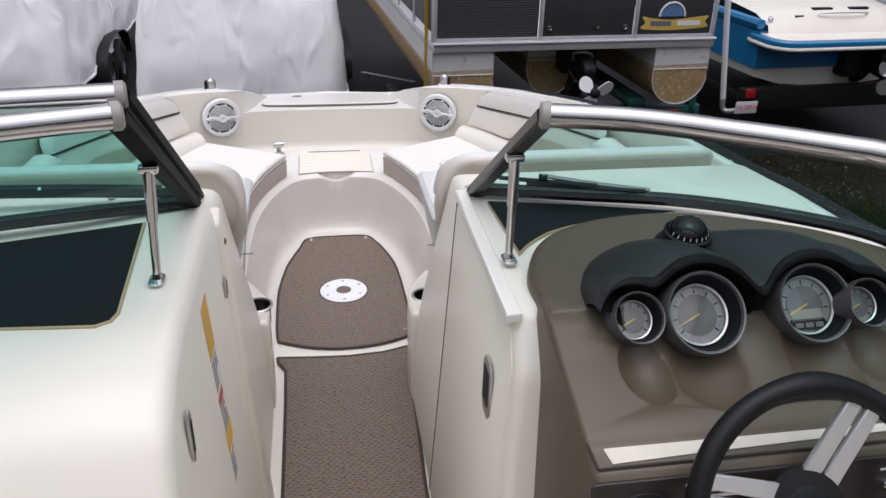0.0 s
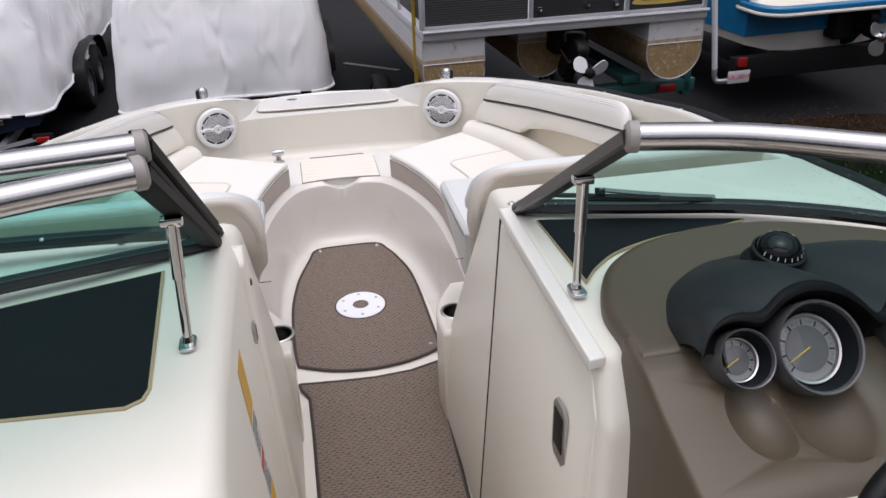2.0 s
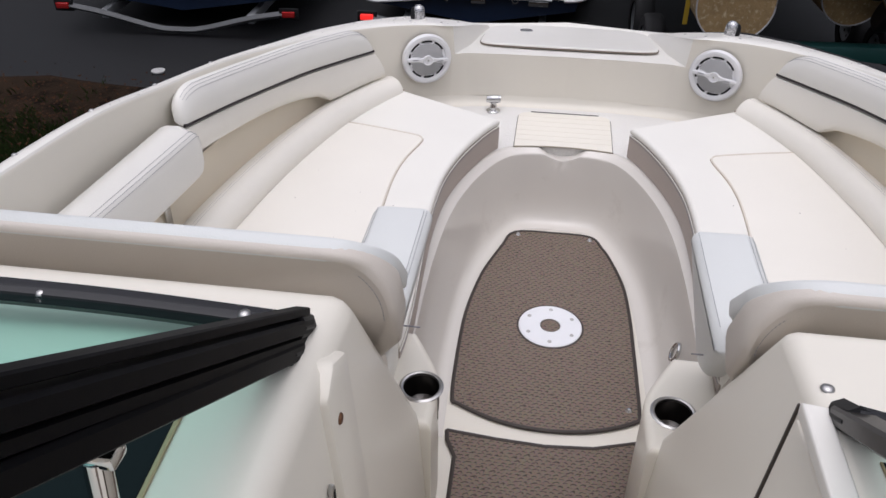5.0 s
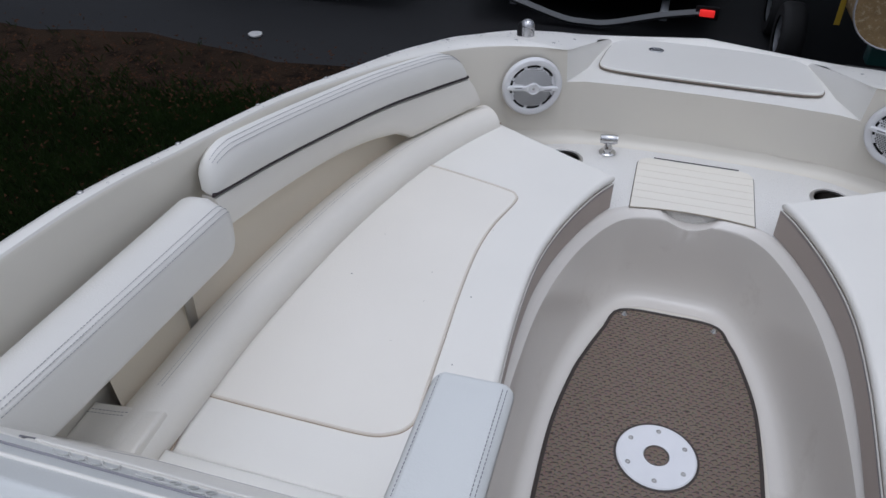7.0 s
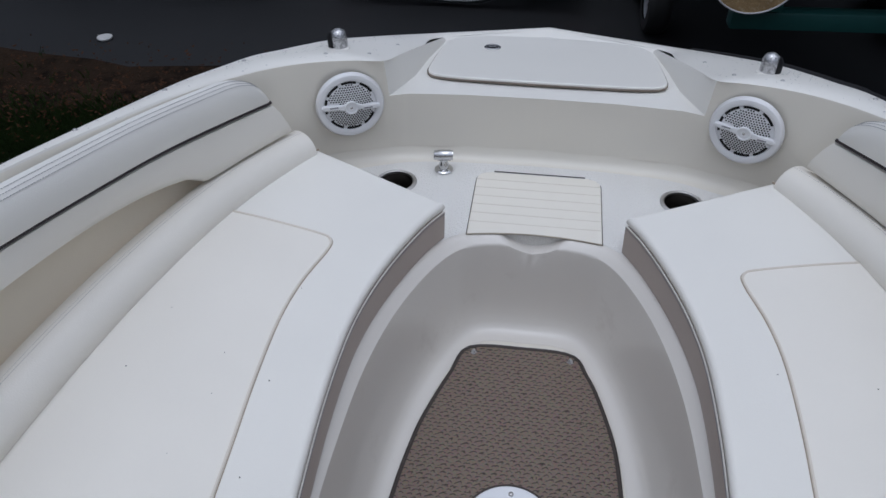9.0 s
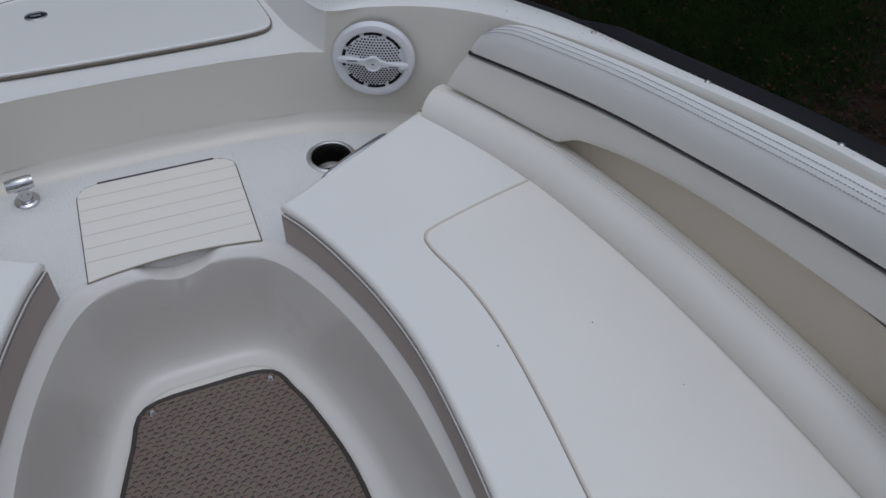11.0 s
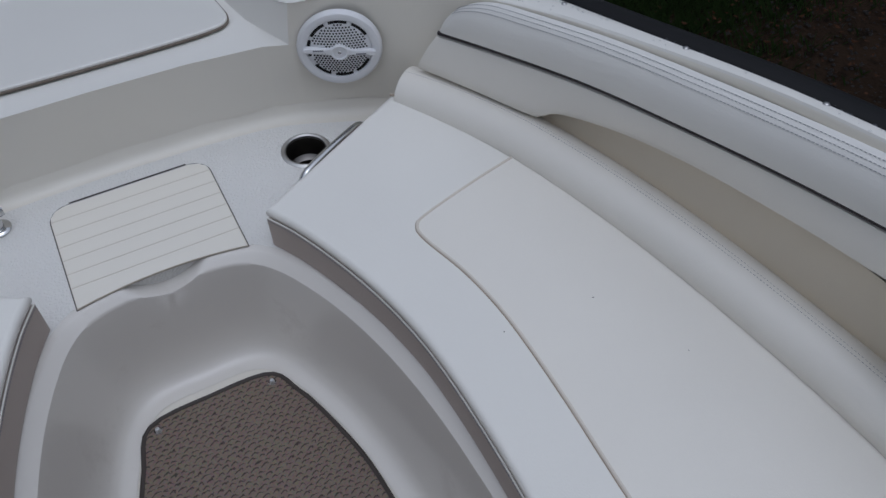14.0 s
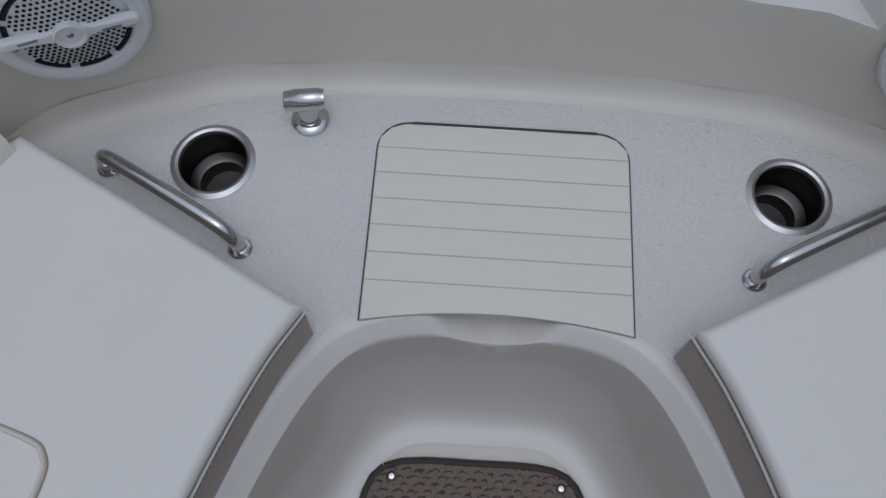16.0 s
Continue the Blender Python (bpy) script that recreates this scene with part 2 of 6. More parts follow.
def woven(name, dark, light):
    """Basket-woven vinyl flooring: staggered rows of small loops, raised and shaded thread by thread."""
    mt = surface(name, light, 0.75, vary=0.2, scale=3.0, fine=500, bump=0)
    nt = mt.node_tree
    b = nt.nodes["Principled BSDF"]
    tc = [n for n in nt.nodes if n.type == 'TEX_COORD'][0]
    def calc(op, x, y=None):
        n = nt.nodes.new("ShaderNodeMath")
        n.operation = op
        for i, v in enumerate((x, y)):
            if v is None:
                continue
            if isinstance(v, (int, float)):
                n.inputs[i].default_value = v
            else:
                nt.links.new(v, n.inputs[i])
        return n.outputs[0]

    xyz = nt.nodes.new("ShaderNodeSeparateXYZ")
    nt.links.new(tc.outputs["Object"], xyz.inputs[0])
    wob = nt.nodes.new("ShaderNodeTexNoise")
    wob.inputs["Scale"].default_value, wob.inputs["Detail"].default_value = 70, 3
    nt.links.new(tc.outputs["Object"], wob.inputs["Vector"])
    jit = calc('SUBTRACT', wob.outputs["Fac"], 0.5)
    v_ = calc('ADD', calc('MULTIPLY', xyz.outputs["Y"], 98.0), calc('MULTIPLY', jit, 1.5))
    row = calc('FLOOR', v_)
    fv = calc('SUBTRACT', v_, row)
    u_ = calc('ADD', calc('ADD', calc('MULTIPLY', xyz.outputs["X"], 49.0), calc('MULTIPLY', row, 0.5)), calc('MULTIPLY', jit, 1.3))
    fu = calc('SUBTRACT', calc('FRACT', u_), 0.5)
    arc = calc('SUBTRACT', 0.8, calc('MULTIPLY', calc('MULTIPLY', fu, fu), 2.8))
    gap = calc('ADD', calc('ABSOLUTE', calc('SUBTRACT', fv, arc)), calc('MULTIPLY', calc('MAXIMUM', calc('SUBTRACT', calc('ABSOLUTE', fu), 0.26), 0.0), 1.1))
    fn = nt.nodes.new("ShaderNodeTexNoise")
    fn.inputs["Scale"].default_value, fn.inputs["Detail"].default_value = 260, 4
    nt.links.new(tc.outputs["Object"], fn.inputs["Vector"])
    br = nt.nodes.new("ShaderNodeValToRGB")
    br.color_ramp.elements[0].position, br.color_ramp.elements[0].color = 0.05, (*dark, 1)
    br.color_ramp.elements[1].position, br.color_ramp.elements[1].color = 0.22, (*light, 1)
    nt.links.new(gap, br.inputs[0])
    mx = nt.nodes.new("ShaderNodeMix")
    mx.data_type, mx.blend_type = 'RGBA', 'MULTIPLY'
    mx.inputs[0].default_value = 0.75
    nt.links.new(br.outputs["Color"], mx.inputs[6])
    nt.links.new(fn.outputs["Color"], mx.inputs[7])
    gain = nt.nodes.new("ShaderNodeMix")
    gain.data_type, gain.blend_type = 'RGBA', 'MULTIPLY'
    gain.inputs[0].default_value = 1.0
    gain.inputs[7].default_value = (1.6, 1.6, 1.6, 1)
    nt.links.new(mx.outputs[2], gain.inputs[6])
    nt.links.new(gain.outputs[2], b.inputs["Base Color"])
    bp = nt.nodes.new("ShaderNodeBump")
    bp.inputs["Strength"].default_value, bp.inputs["Distance"].default_value = 0.7, 0.0022
    nt.links.new(br.outputs["Color"], bp.inputs["Height"])
    nt.links.new(bp.outputs[0], b.inputs["Normal"])
    return mt


GEL = surface("cream_gelcoat", (0.80, 0.762, 0.675), 0.34, vary=0.03, scale=2.5, fine=60, bump=0.01, coat=0.1, spec=0.35)
# cream gelcoat darkened: shade in the footwell is put into the colour
GELSHADE = surface("shaded_gelcoat", (0.70, 0.665, 0.61), 0.3, vary=0.05, scale=2.5, fine=60, bump=0.01, coat=0.4, dirt=(0.63, 0.59, 0.535), dirt_at=0.58)
GELW = surface("white_gelcoat", (0.82, 0.80, 0.745), 0.30, vary=0.03, scale=2.5, fine=60, bump=0.01, coat=0.15, spec=0.4)
NONSKID = surface("nonskid_gelcoat", (0.79, 0.775, 0.735), 0.45, vary=0.07, scale=3, fine=230, bump=1.0, distance=0.004)
VINYL = surface("white_vinyl", (0.82, 0.80, 0.745), 0.42, vary=0.05, scale=3.5, fine=360, bump=0.30, distance=0.0014)
VINYLC = surface("cream_vinyl", (0.82, 0.787, 0.718), 0.42, vary=0.06, scale=3.5, fine=360, bump=0.30, distance=0.0014)
VINYLW = surface("cool_grey_vinyl", (0.69, 0.705, 0.69), 0.40, vary=0.06, scale=3.5, fine=360, bump=0.30, distance=0.0014)
VINYLG = surface("pale_grey_vinyl", (0.79, 0.775, 0.73), 0.40, vary=0.06, scale=3.5, fine=360, bump=0.30, distance=0.0014)
VINYLT = surface("taupe_vinyl", (0.44, 0.378, 0.335), 0.45, vary=0.07, scale=4, fine=360, bump=0.30, distance=0.0014)
VINYLB = surface("beige_vinyl", (0.62, 0.57, 0.51), 0.45, vary=0.06, scale=4, fine=360, bump=0.30, distance=0.0014)
LIP = surface("black_hood_lip", (0.004, 0.004, 0.005), 0.5, vary=0.2, spec=0.15)
WELT = surface("beige_welt", (0.70, 0.645, 0.56), 0.5, vary=0.1)
RUST = surface("brown_seam", (0.46, 0.375, 0.285), 0.7, vary=0.35, scale=14)
PIPE = surface("black_piping", (0.03, 0.022, 0.025), 0.5, vary=0.2)
SEAM = surface("seam_thread", (0.60, 0.53, 0.43), 0.7, vary=0.2)
STITCH = surface("grey_stitching", (0.27, 0.265, 0.29), 0.7, vary=0.2)
WEAVE = woven("woven_floor", (0.040, 0.030, 0.024), (0.180, 0.138, 0.108))
BIND = surface("dark_binding", (0.045, 0.035, 0.03), 0.6, vary=0.2)
STEEL = surface("stainless_steel", (0.60, 0.60, 0.60), 0.07, 1.0, vary=0.08, scale=30, bump=0)
DULL = surface("brushed_aluminium", (0.52, 0.51, 0.50), 0.34, 1.0, vary=0.12, scale=25, bump=0.05)
# steel inside the cups, darkened to carry the recess's shade
CUPIN = surface("shaded_cup_steel", (0.16, 0.15, 0.14), 0.30, 1.0, vary=0.15, scale=30, bump=0)
RAILM = surface("polished_rail", (0.50, 0.49, 0.49), 0.20, 1.0, vary=0.15, scale=9, bump=0.04)
PLATE = surface("white_anodised_plate", (0.80, 0.81, 0.83), 0.35, vary=0.06, scale=20, bump=0.02)
WHITE = surface("white_plastic", (0.80, 0.80, 0.81), 0.4, vary=0.05, scale=8, bump=0.02)
BLACK = surface("black_rubber", (0.011, 0.011, 0.012), 0.5, vary=0.25, scale=12, bump=0.06, spec=0.22)
DARKALU = surface("black_anodised_frame", (0.005, 0.005, 0.006), 0.5, vary=0.25, scale=14, bump=0.03, spec=0.06)
PAD = surface("black_antiglare_panel", (0.010, 0.013, 0.016), 0.65, vary=0.25, scale=9, bump=0.05, spec=0.15)
HOODM = surface("charcoal_dash_hood", (0.022, 0.026, 0.028), 0.42, vary=0.2, scale=7, fine=500, bump=0.12, spec=0.3)
TAUPE = surface("taupe_dash", (0.092, 0.071, 0.046), 0.45, vary=0.08, scale=5, fine=500, bump=0.1)
GLASS = glass("tinted_windshield", (0.54, 0.80, 0.76), 0.055)
CLEAR = glass("clear_lens", (0.96, 0.96, 0.96), 0.05)
WATER = glass("water_drops", (0.97, 0.975, 0.98), 0.16)
# cream yellowed further: warm bounce inside the pocket is put into the colour
LINER = surface("bounce_warmed_liner", (0.85, 0.765, 0.62), 0.5, vary=0.06, scale=4, fine=360, bump=0.30, distance=0.0014)


def folds(mt, scale, height):
    """Long creases pulled through a cloth cover."""
    nt = mt.node_tree
    b = nt.nodes["Principled BSDF"]
    tc, mp, nz, bp = [nt.nodes.new(k) for k in ("ShaderNodeTexCoord", "ShaderNodeMapping", "ShaderNodeTexNoise", "ShaderNodeBump")]
    nz.noise_type = 'RIDGED_MULTIFRACTAL'
    nz.inputs["Scale"].default_value, nz.inputs["Detail"].default_value, nz.inputs["Distortion"].default_value = scale, 4, 0.6
    mp.inputs["Scale"].default_value = (1.3, 1.0, 0.45)
    mp.inputs["Rotation"].default_value = (0.2, 0.5, 0.0)
    bp.inputs["Strength"].default_value, bp.inputs["Distance"].default_value = 1.0, height
    nt.links.new(tc.outputs["Object"], mp.inputs[0])
    nt.links.new(mp.outputs[0], nz.inputs["Vector"])
    nt.links.new(nz.outputs["Fac"], bp.inputs["Height"])
    nt.links.new(bp.outputs[0], b.inputs["Normal"])


def drops(places, lo, hi, rng):
    """Many small flat water beads in one mesh."""
    verts, faces = [], []
    for p in places:
        r, k = rng.uniform(lo, hi), len(verts)
        st = rng.uniform(.8, 1.6)
        for q in range(6):
            a = q * math.pi / 3
            verts.append((p[0] + r * math.cos(a), p[1] + r * st * math.sin(a), p[2]))
        for q in range(6):
            a = q * math.pi / 3
            verts.append((p[0] + r * .6 * math.cos(a), p[1] + r * .6 * st * math.sin(a), p[2] + r * .45))
        faces += [(k + q, k + (q + 1) % 6, k + 6 + (q + 1) % 6, k + 6 + q) for q in range(6)] + [tuple(k + 6 + q for q in range(6))]
    me = bpy.data.meshes.new("drops")
    me.from_pydata(verts, [], faces)
    return me

# ---- the boat's moulded structure ----
CX = -0.03     # middle of the walk-through

RIM = [(0.0, .618), (.09, .616), (.155, .598), (.200, .556), (.240, .485), (.276, .395), (.304, .295), (.322, .195), (.332, .10), (.337, 0.0), (.340, -.12), (.338, -.30), (.335, -.46)]
FLO = [(0.0, .545), (.085, .543), (.135, .520), (.175, .462), (.210, .372), (.236, .278), (.252, .182), (.262, .09), (.268, 0.0), (.272, -.08), (.274, -.15), (.275, -.30), (.270, -.46)]
OUT = [(0.0, .985), (.20, .98), (.36, .965), (.47, .93), (.60, .87), (.70, .76), (.815, .60), (.905, .40), (.965, .22), (.985, .12), (1.015, -.10), (1.02, -.35), (1.02, -.60)]
NP = 90


def both(half, n):
    """A half outline mirrored to run from port to starboard."""
    s = spline(half, n)
    return np.vstack([(s * (-1, 1))[::-1][:-1], s])


rim, flo, outc = both(RIM, NP), both(FLO, NP), both(OUT, NP)
rows = []
for k, (w, z) in enumerate(((-.25, 0.0), (0, .001), (.16, .003), (.32, .009), (.46, .022), (.58, .043), (.68, .072), (.75, .105), (.88, .180), (.955, .226), (.985, .2415), (1.0, .2465))):
    row = []
    for f, r in zip(flo, rim):
        p = f + (r - f) * w
        row.append((p[0], p[1], z))
    rows.append(row)
for w, z in ((.008, .2492), (.030, .2552), (.046, .2596), (.056, .2616), (.10, .262)):
    rows.append([(*(r + (o - r) * w), z) for r, o in zip(rim, outc)])
cove = [[(*(r + (o - r) * w), z) for r, o in zip(rim, outc)] for w, z in ((.90, .262), (.93, .2625), (.965, .267), (.99, .279), (1.0, .297))]
fixed("trim_cove", sheet(cove), GEL, "cream gelcoat cove where deck meets hull side", "moulding")
ledge_o = [tuple(r + (o - r) * .088) for r, o in zip(rim, outc)] + [tuple(r + (o - r) * .915) for r, o in zip(rim, outc)][::-1]
ledge = fixed("deck_bow", slab(ledge_o, .20, .2626, .0004, 1), NONSKID, "white non-skid bow deck with cup holders and step lid", "deck")
for sx in (-1, 1):
    carve(ledge, moved(lathe([(.0001, -.1), (.0475, -.1), (.0475, .1), (.0001, .1)], 40), Matrix.Translation((sx * .378, .831, .262))))
# finger scoop under the step lid
for i in range(6, len(rows)):
    rows[i] = [(x, y, min(z, .2635 - .036 * (1 - ((x - .003) / .082) ** 2))) if abs(x - .003) < .082 and y > .5 else (x, y, z) for x, y, z in rows[i]]
well = fixed("wall_bow_well", sheet(rows), GELSHADE, "cream gelcoat bow footwell wall, shade in its colour, with rounded moulded rim", "moulded wall")

fixed("floor", block(-1.0, 1.0, -4.2, .60, -.05, -.001, .004), GEL, "cream moulded boat floor under woven mats", "floor")

BASE = [(0.0, .985, .295), (.20, .98, .295), (.36, .965, .295), (.415, .95, .295), (.43, .944, .295), (.52, .912, .295), (.60, .87, .295), (.70, .76, .295), (.815, .60, .295), (.905, .40, .295), (.985, .12, .295), (1.015, -.10, .295), (1.02, -.47, .295), (.995, -1.0, .2), (.995, -1.8, .1), (.99, -4.2, .1)]
TOP = [(0.0, .992, .452), (.20, .989, .452), (.36, .968, .456), (.411, .946, .458), (.418, .936, .563), (.50, .913, .570), (.60, .872, .577), (.70, .790, .589), (.79, .62, .622), (.865, .40, .661), (.926, .13, .713), (.961, -.17, .762), (.976, -.47, .815), (.980, -.95, .856), (.980, -1.6, .90), (.975, -4.2, .93)]
SHELF = [(.0, 1.60, .352), (.325, 1.46, .385), (.350, 1.26, .418), (.365, 1.10, .442), (.411, .946, .458)]
RIDGE = [(.0, 1.64, .36), (.335, 1.46, .395), (.365, 1.25, .465), (.397, 1.07, .52), (.418, .936, .563)]
DECKI = [(.0, 1.64, .36), (.335, 1.46, .395), (.365, 1.25, .465), (.397, 1.07, .52), (.418, .936, .563), (.50, .913, .570), (.60, .872, .577), (.70, .790, .589), (.79, .62, .622), (.865, .40, .661), (.926, .13, .713), (.961, -.17, .762), (.976, -.47, .815), (.980, -.95, .856), (.980, -1.6, .90), (.975, -4.2, .93)]
DECKO = [(.0, 1.72, .33), (.39, 1.50, .385), (.51, 1.28, .47), (.595, 1.11, .532), (.655, 1.01, .558), (.70, .955, .567), (.75, .895, .577), (.792, .800, .593), (.840, .650, .622), (.893, .42, .662), (.949, .14, .712), (.989, -.17, .762), (1.006, -.47, .815), (1.014, -.95, .856), (1.018, -1.6, .90), (1.012, -4.2, .93)]


def mirrored(pts, s):
    return [(s * x, y, z) for x, y, z in pts]


def blended(pts, n=76):
    """Straight over the first corners, a smooth curve after them."""
    p, sp_ = np.array(pts, float), spline(pts, n)
    u = np.linspace(0, len(pts) - 1, n)
    lin = np.stack([np.interp(u, range(len(pts)), p[:, k]) for k in range(3)], 1)
    w = np.clip(u - 4.0, 0, 1)[:, None]
    return lin * (1 - w) + sp_ * w


for s, side in ((-1, "port"), (1, "starboard")):
    b, t = blended(mirrored(BASE, s)), blended(mirrored(TOP, s))
    rows = []
    for k in range(9):
        w = k / 8
        rows.append([tuple(np.array(p) + (np.array(q) - np.array(p)) * w) for p, q in zip(b, t)])
    last = rows[-1]
    rows[-1] = [(x * .997, y, z - .006) for x, y, z in last]
    rows.append(last)
    fixed("wall_" + side, sheet(rows), GEL, "cream gelcoat inner hull side rising to the gunwale", "moulded wall")
    di, do = spline(mirrored(DECKI, s), 76), spline(mirrored(DECKO, s), 76)
    rows = [di, di + (do - di) * .08 + (0, 0, .004), di + (do - di) * .5 + (0, 0, .006), di + (do - di) * .92 + (0, 0, .003), do, do + (0, 0, -.03)]
    fixed("gunwale_" + side, sheet(rows), GELW, "white gelcoat gunwale cap, beaded with water", "gunwale")
    fixed("trim_facet_" + side, sheet([mirrored(SHELF, s), mirrored(RIDGE, s)]), GELW, "white gelcoat facet beside the anchor hatch", "moulding")
    hull = [do + (0, 0, -.03)]
    for w, z in ((1.025, .10), (1.045, .35), (1.0, .75), (.80, 1.05), (.05, 1.42)):
        hull.append(np.array([(x * w, y - .12 * (1 - w) * (y > 0.6), q - abs(z)) for x, y, q in do]))
    fixed("wall_hull_" + side, sheet(hull), GELW, "white gelcoat outer hull side", "hull")
    rail = do + np.array([(s * .012, .008 if y > .9 else 0, -.02) if s > 0 else (0, 0, -.045) for x, y, z in do])
    fixed("trim_rub_rail_" + side, tube(rail[6:], .022, 10), BLACK, "black rubber rub rail along the gunwale", "rub rail")
rng = random.Random(8)
for s in (-1, 1):
    di, do = spline(mirrored(DECKI, s), 76), spline(mirrored(DECKO, s), 76)
    spots = []
    for _ in range(300):
        i, w = rng.uniform(8, 60), rng.choice((rng.uniform(.55, .95), rng.uniform(.1, .9)))
        a, b = int(i), i - int(i)
        p = (di[a] + (do[a] - di[a]) * w) * (1 - b) + (di[a + 1] + (do[a + 1] - di[a + 1]) * w) * b
        spots.append((p[0], p[1], p[2] + .0045 - .002 * abs(w - .5)))
    me = drops(spots, .0012, .0036, rng)
    me.name = "water_beads"
    me.materials.append(WATER)
    tagged(new("water_beads", me), "small rain beads on the white gunwale", "water drops", "", "stuff")
bump_ = [p + np.array((.020, 0, -.006)) for p in spline(DECKO, 76) if p[1] < .66]
fixed("trim_bumper", tube(bump_, [.010, .020] + [.030] * (len(bump_) - 2), 12, flat=.55), BLACK, "black foam strip lying along the starboard gunwale", "rub strip")
front = [(-x, y, z) for x, y, z in TOP[3:0:-1]] + TOP[:4]
rows = [front]
for yy, lx, z in ((1.10, .365, .442), (1.26, .350, .418), (1.46, .325, .385), (1.60, .02, .352)):
    rows.append([(x / .411 * lx, yy if yy > 1.1 else max(yy, y + .08), z) for x, y, _ in front])
fixed("foredeck", sheet(rows), GELW, "white gelcoat recessed foredeck around the anchor hatch", "deck")


# consoles either side of the walk-through
def inner(s, top=.267, foot=.215):
    return lambda y, z: CX + s * (foot + (top - foot) * min(1, max(0, z) / .88))


def console(s, prof, bevel=.018):
    return extrude_x(prof, inner(s), s * .99, bevel)


port = fixed("console_port", console(-1, [(-.70, 0), (-.70, .35), (-1.012, .878), (-1.2, .897), (-1.645, .90), (-1.75, .884), (-1.84, .835), (-1.90, .74), (-1.93, .55), (-1.95, 0)], .03), GEL, "cream gelcoat port console with rounded aft edge", "console")
star = fixed("console_starboard", console(1, [(-.70, 0), (-.70, .35), (-1.012, .888), (-1.2, .905), (-1.66, .895), (-1.72, .80), (-1.80, 0)], .02), GEL, "cream gelcoat helm console beside the walk-through", "console")
for s, side in ((-1, "port"), (1, "starboard")):
    xa = CX + s * .212
    o = [(xa, -.72), (xa, -.62), (xa + s * .010, -.56), (xa + s * .04, -.50), (xa + s * .075, -.44), (xa + s * .16, -.44), (xa + s * .16, -.72)]
    led = fixed("ledge_" + side, slab(spline(o[:5], 24).tolist() + o[5:], 0, .325, .018), GEL, "cream gelcoat pedestal holding a cup holder", "moulding")
    carve(led, moved(lathe([(.0001, -.12), (.0405, -.12), (.0405, .1), (.0001, .1)]), Matrix.Translation((.241 if s > 0 else -.278, -.615, .325))))

# ---- upholstery ----
CUSH = [(.214, .605), (.25, .54), (.29, .44), (.322, .335), (.343, .23), (.352, .13), (.354, 0), (.350, -.12), (.342, -.27), (.336, -.40), (.335, -.48), (.338, -.537)]
CUSHO = [(.864, -.537), (.872, -.46), (.872, -.33), (.85, -.12), (.815, .10), (.757, .35), (.71, .52), (.655, .66), (.603, .765), (.575, .797)]
PANEL = [(.722, .508), (.61, .484), (.482, .450), (.450, .432), (.448, .395), (.476, .29), (.490, .175), (.489, .02), (.481, -.13), (.474, -.27), (.470, -.335), (.480, -.368), (.502, -.388), (.545, -.402), (.66, -.403), (.76, -.402), (.866, -.400)]
ROLL = [(.622, .800, .385), (.672, .715, .392), (.732, .59, .398), (.782, .45, .402), (.83, .27, .406), (.868, .08, .409), (.896, -.12, .412), (.910, -.27, .414), (.914, -.38, .414), (.917, -.44, .414), (.922, -.565, .414), (.926, -.74, .414)]
PADQ = [(.672, .755, .524), (.735, .62, .542), (.808, .43, .570), (.862, .22, .602), (.903, .02, .634), (.928, -.175, .668)]
PANL = [(.640, .785, .425), (.700, .66, .432), (.758, .54, .436), (.772, .515, .445), (.792, .48, .468), (.835, .36, .500), (.873, .20, .530), (.902, .0, .562), (.918, -.175, .588)]


def offset_path(pts, s, n, dx=0, dz=0):
    p = spline([(s * x, y, z) for x, y, z in pts], n)
    return p + np.array((s * dx, 0, dz))


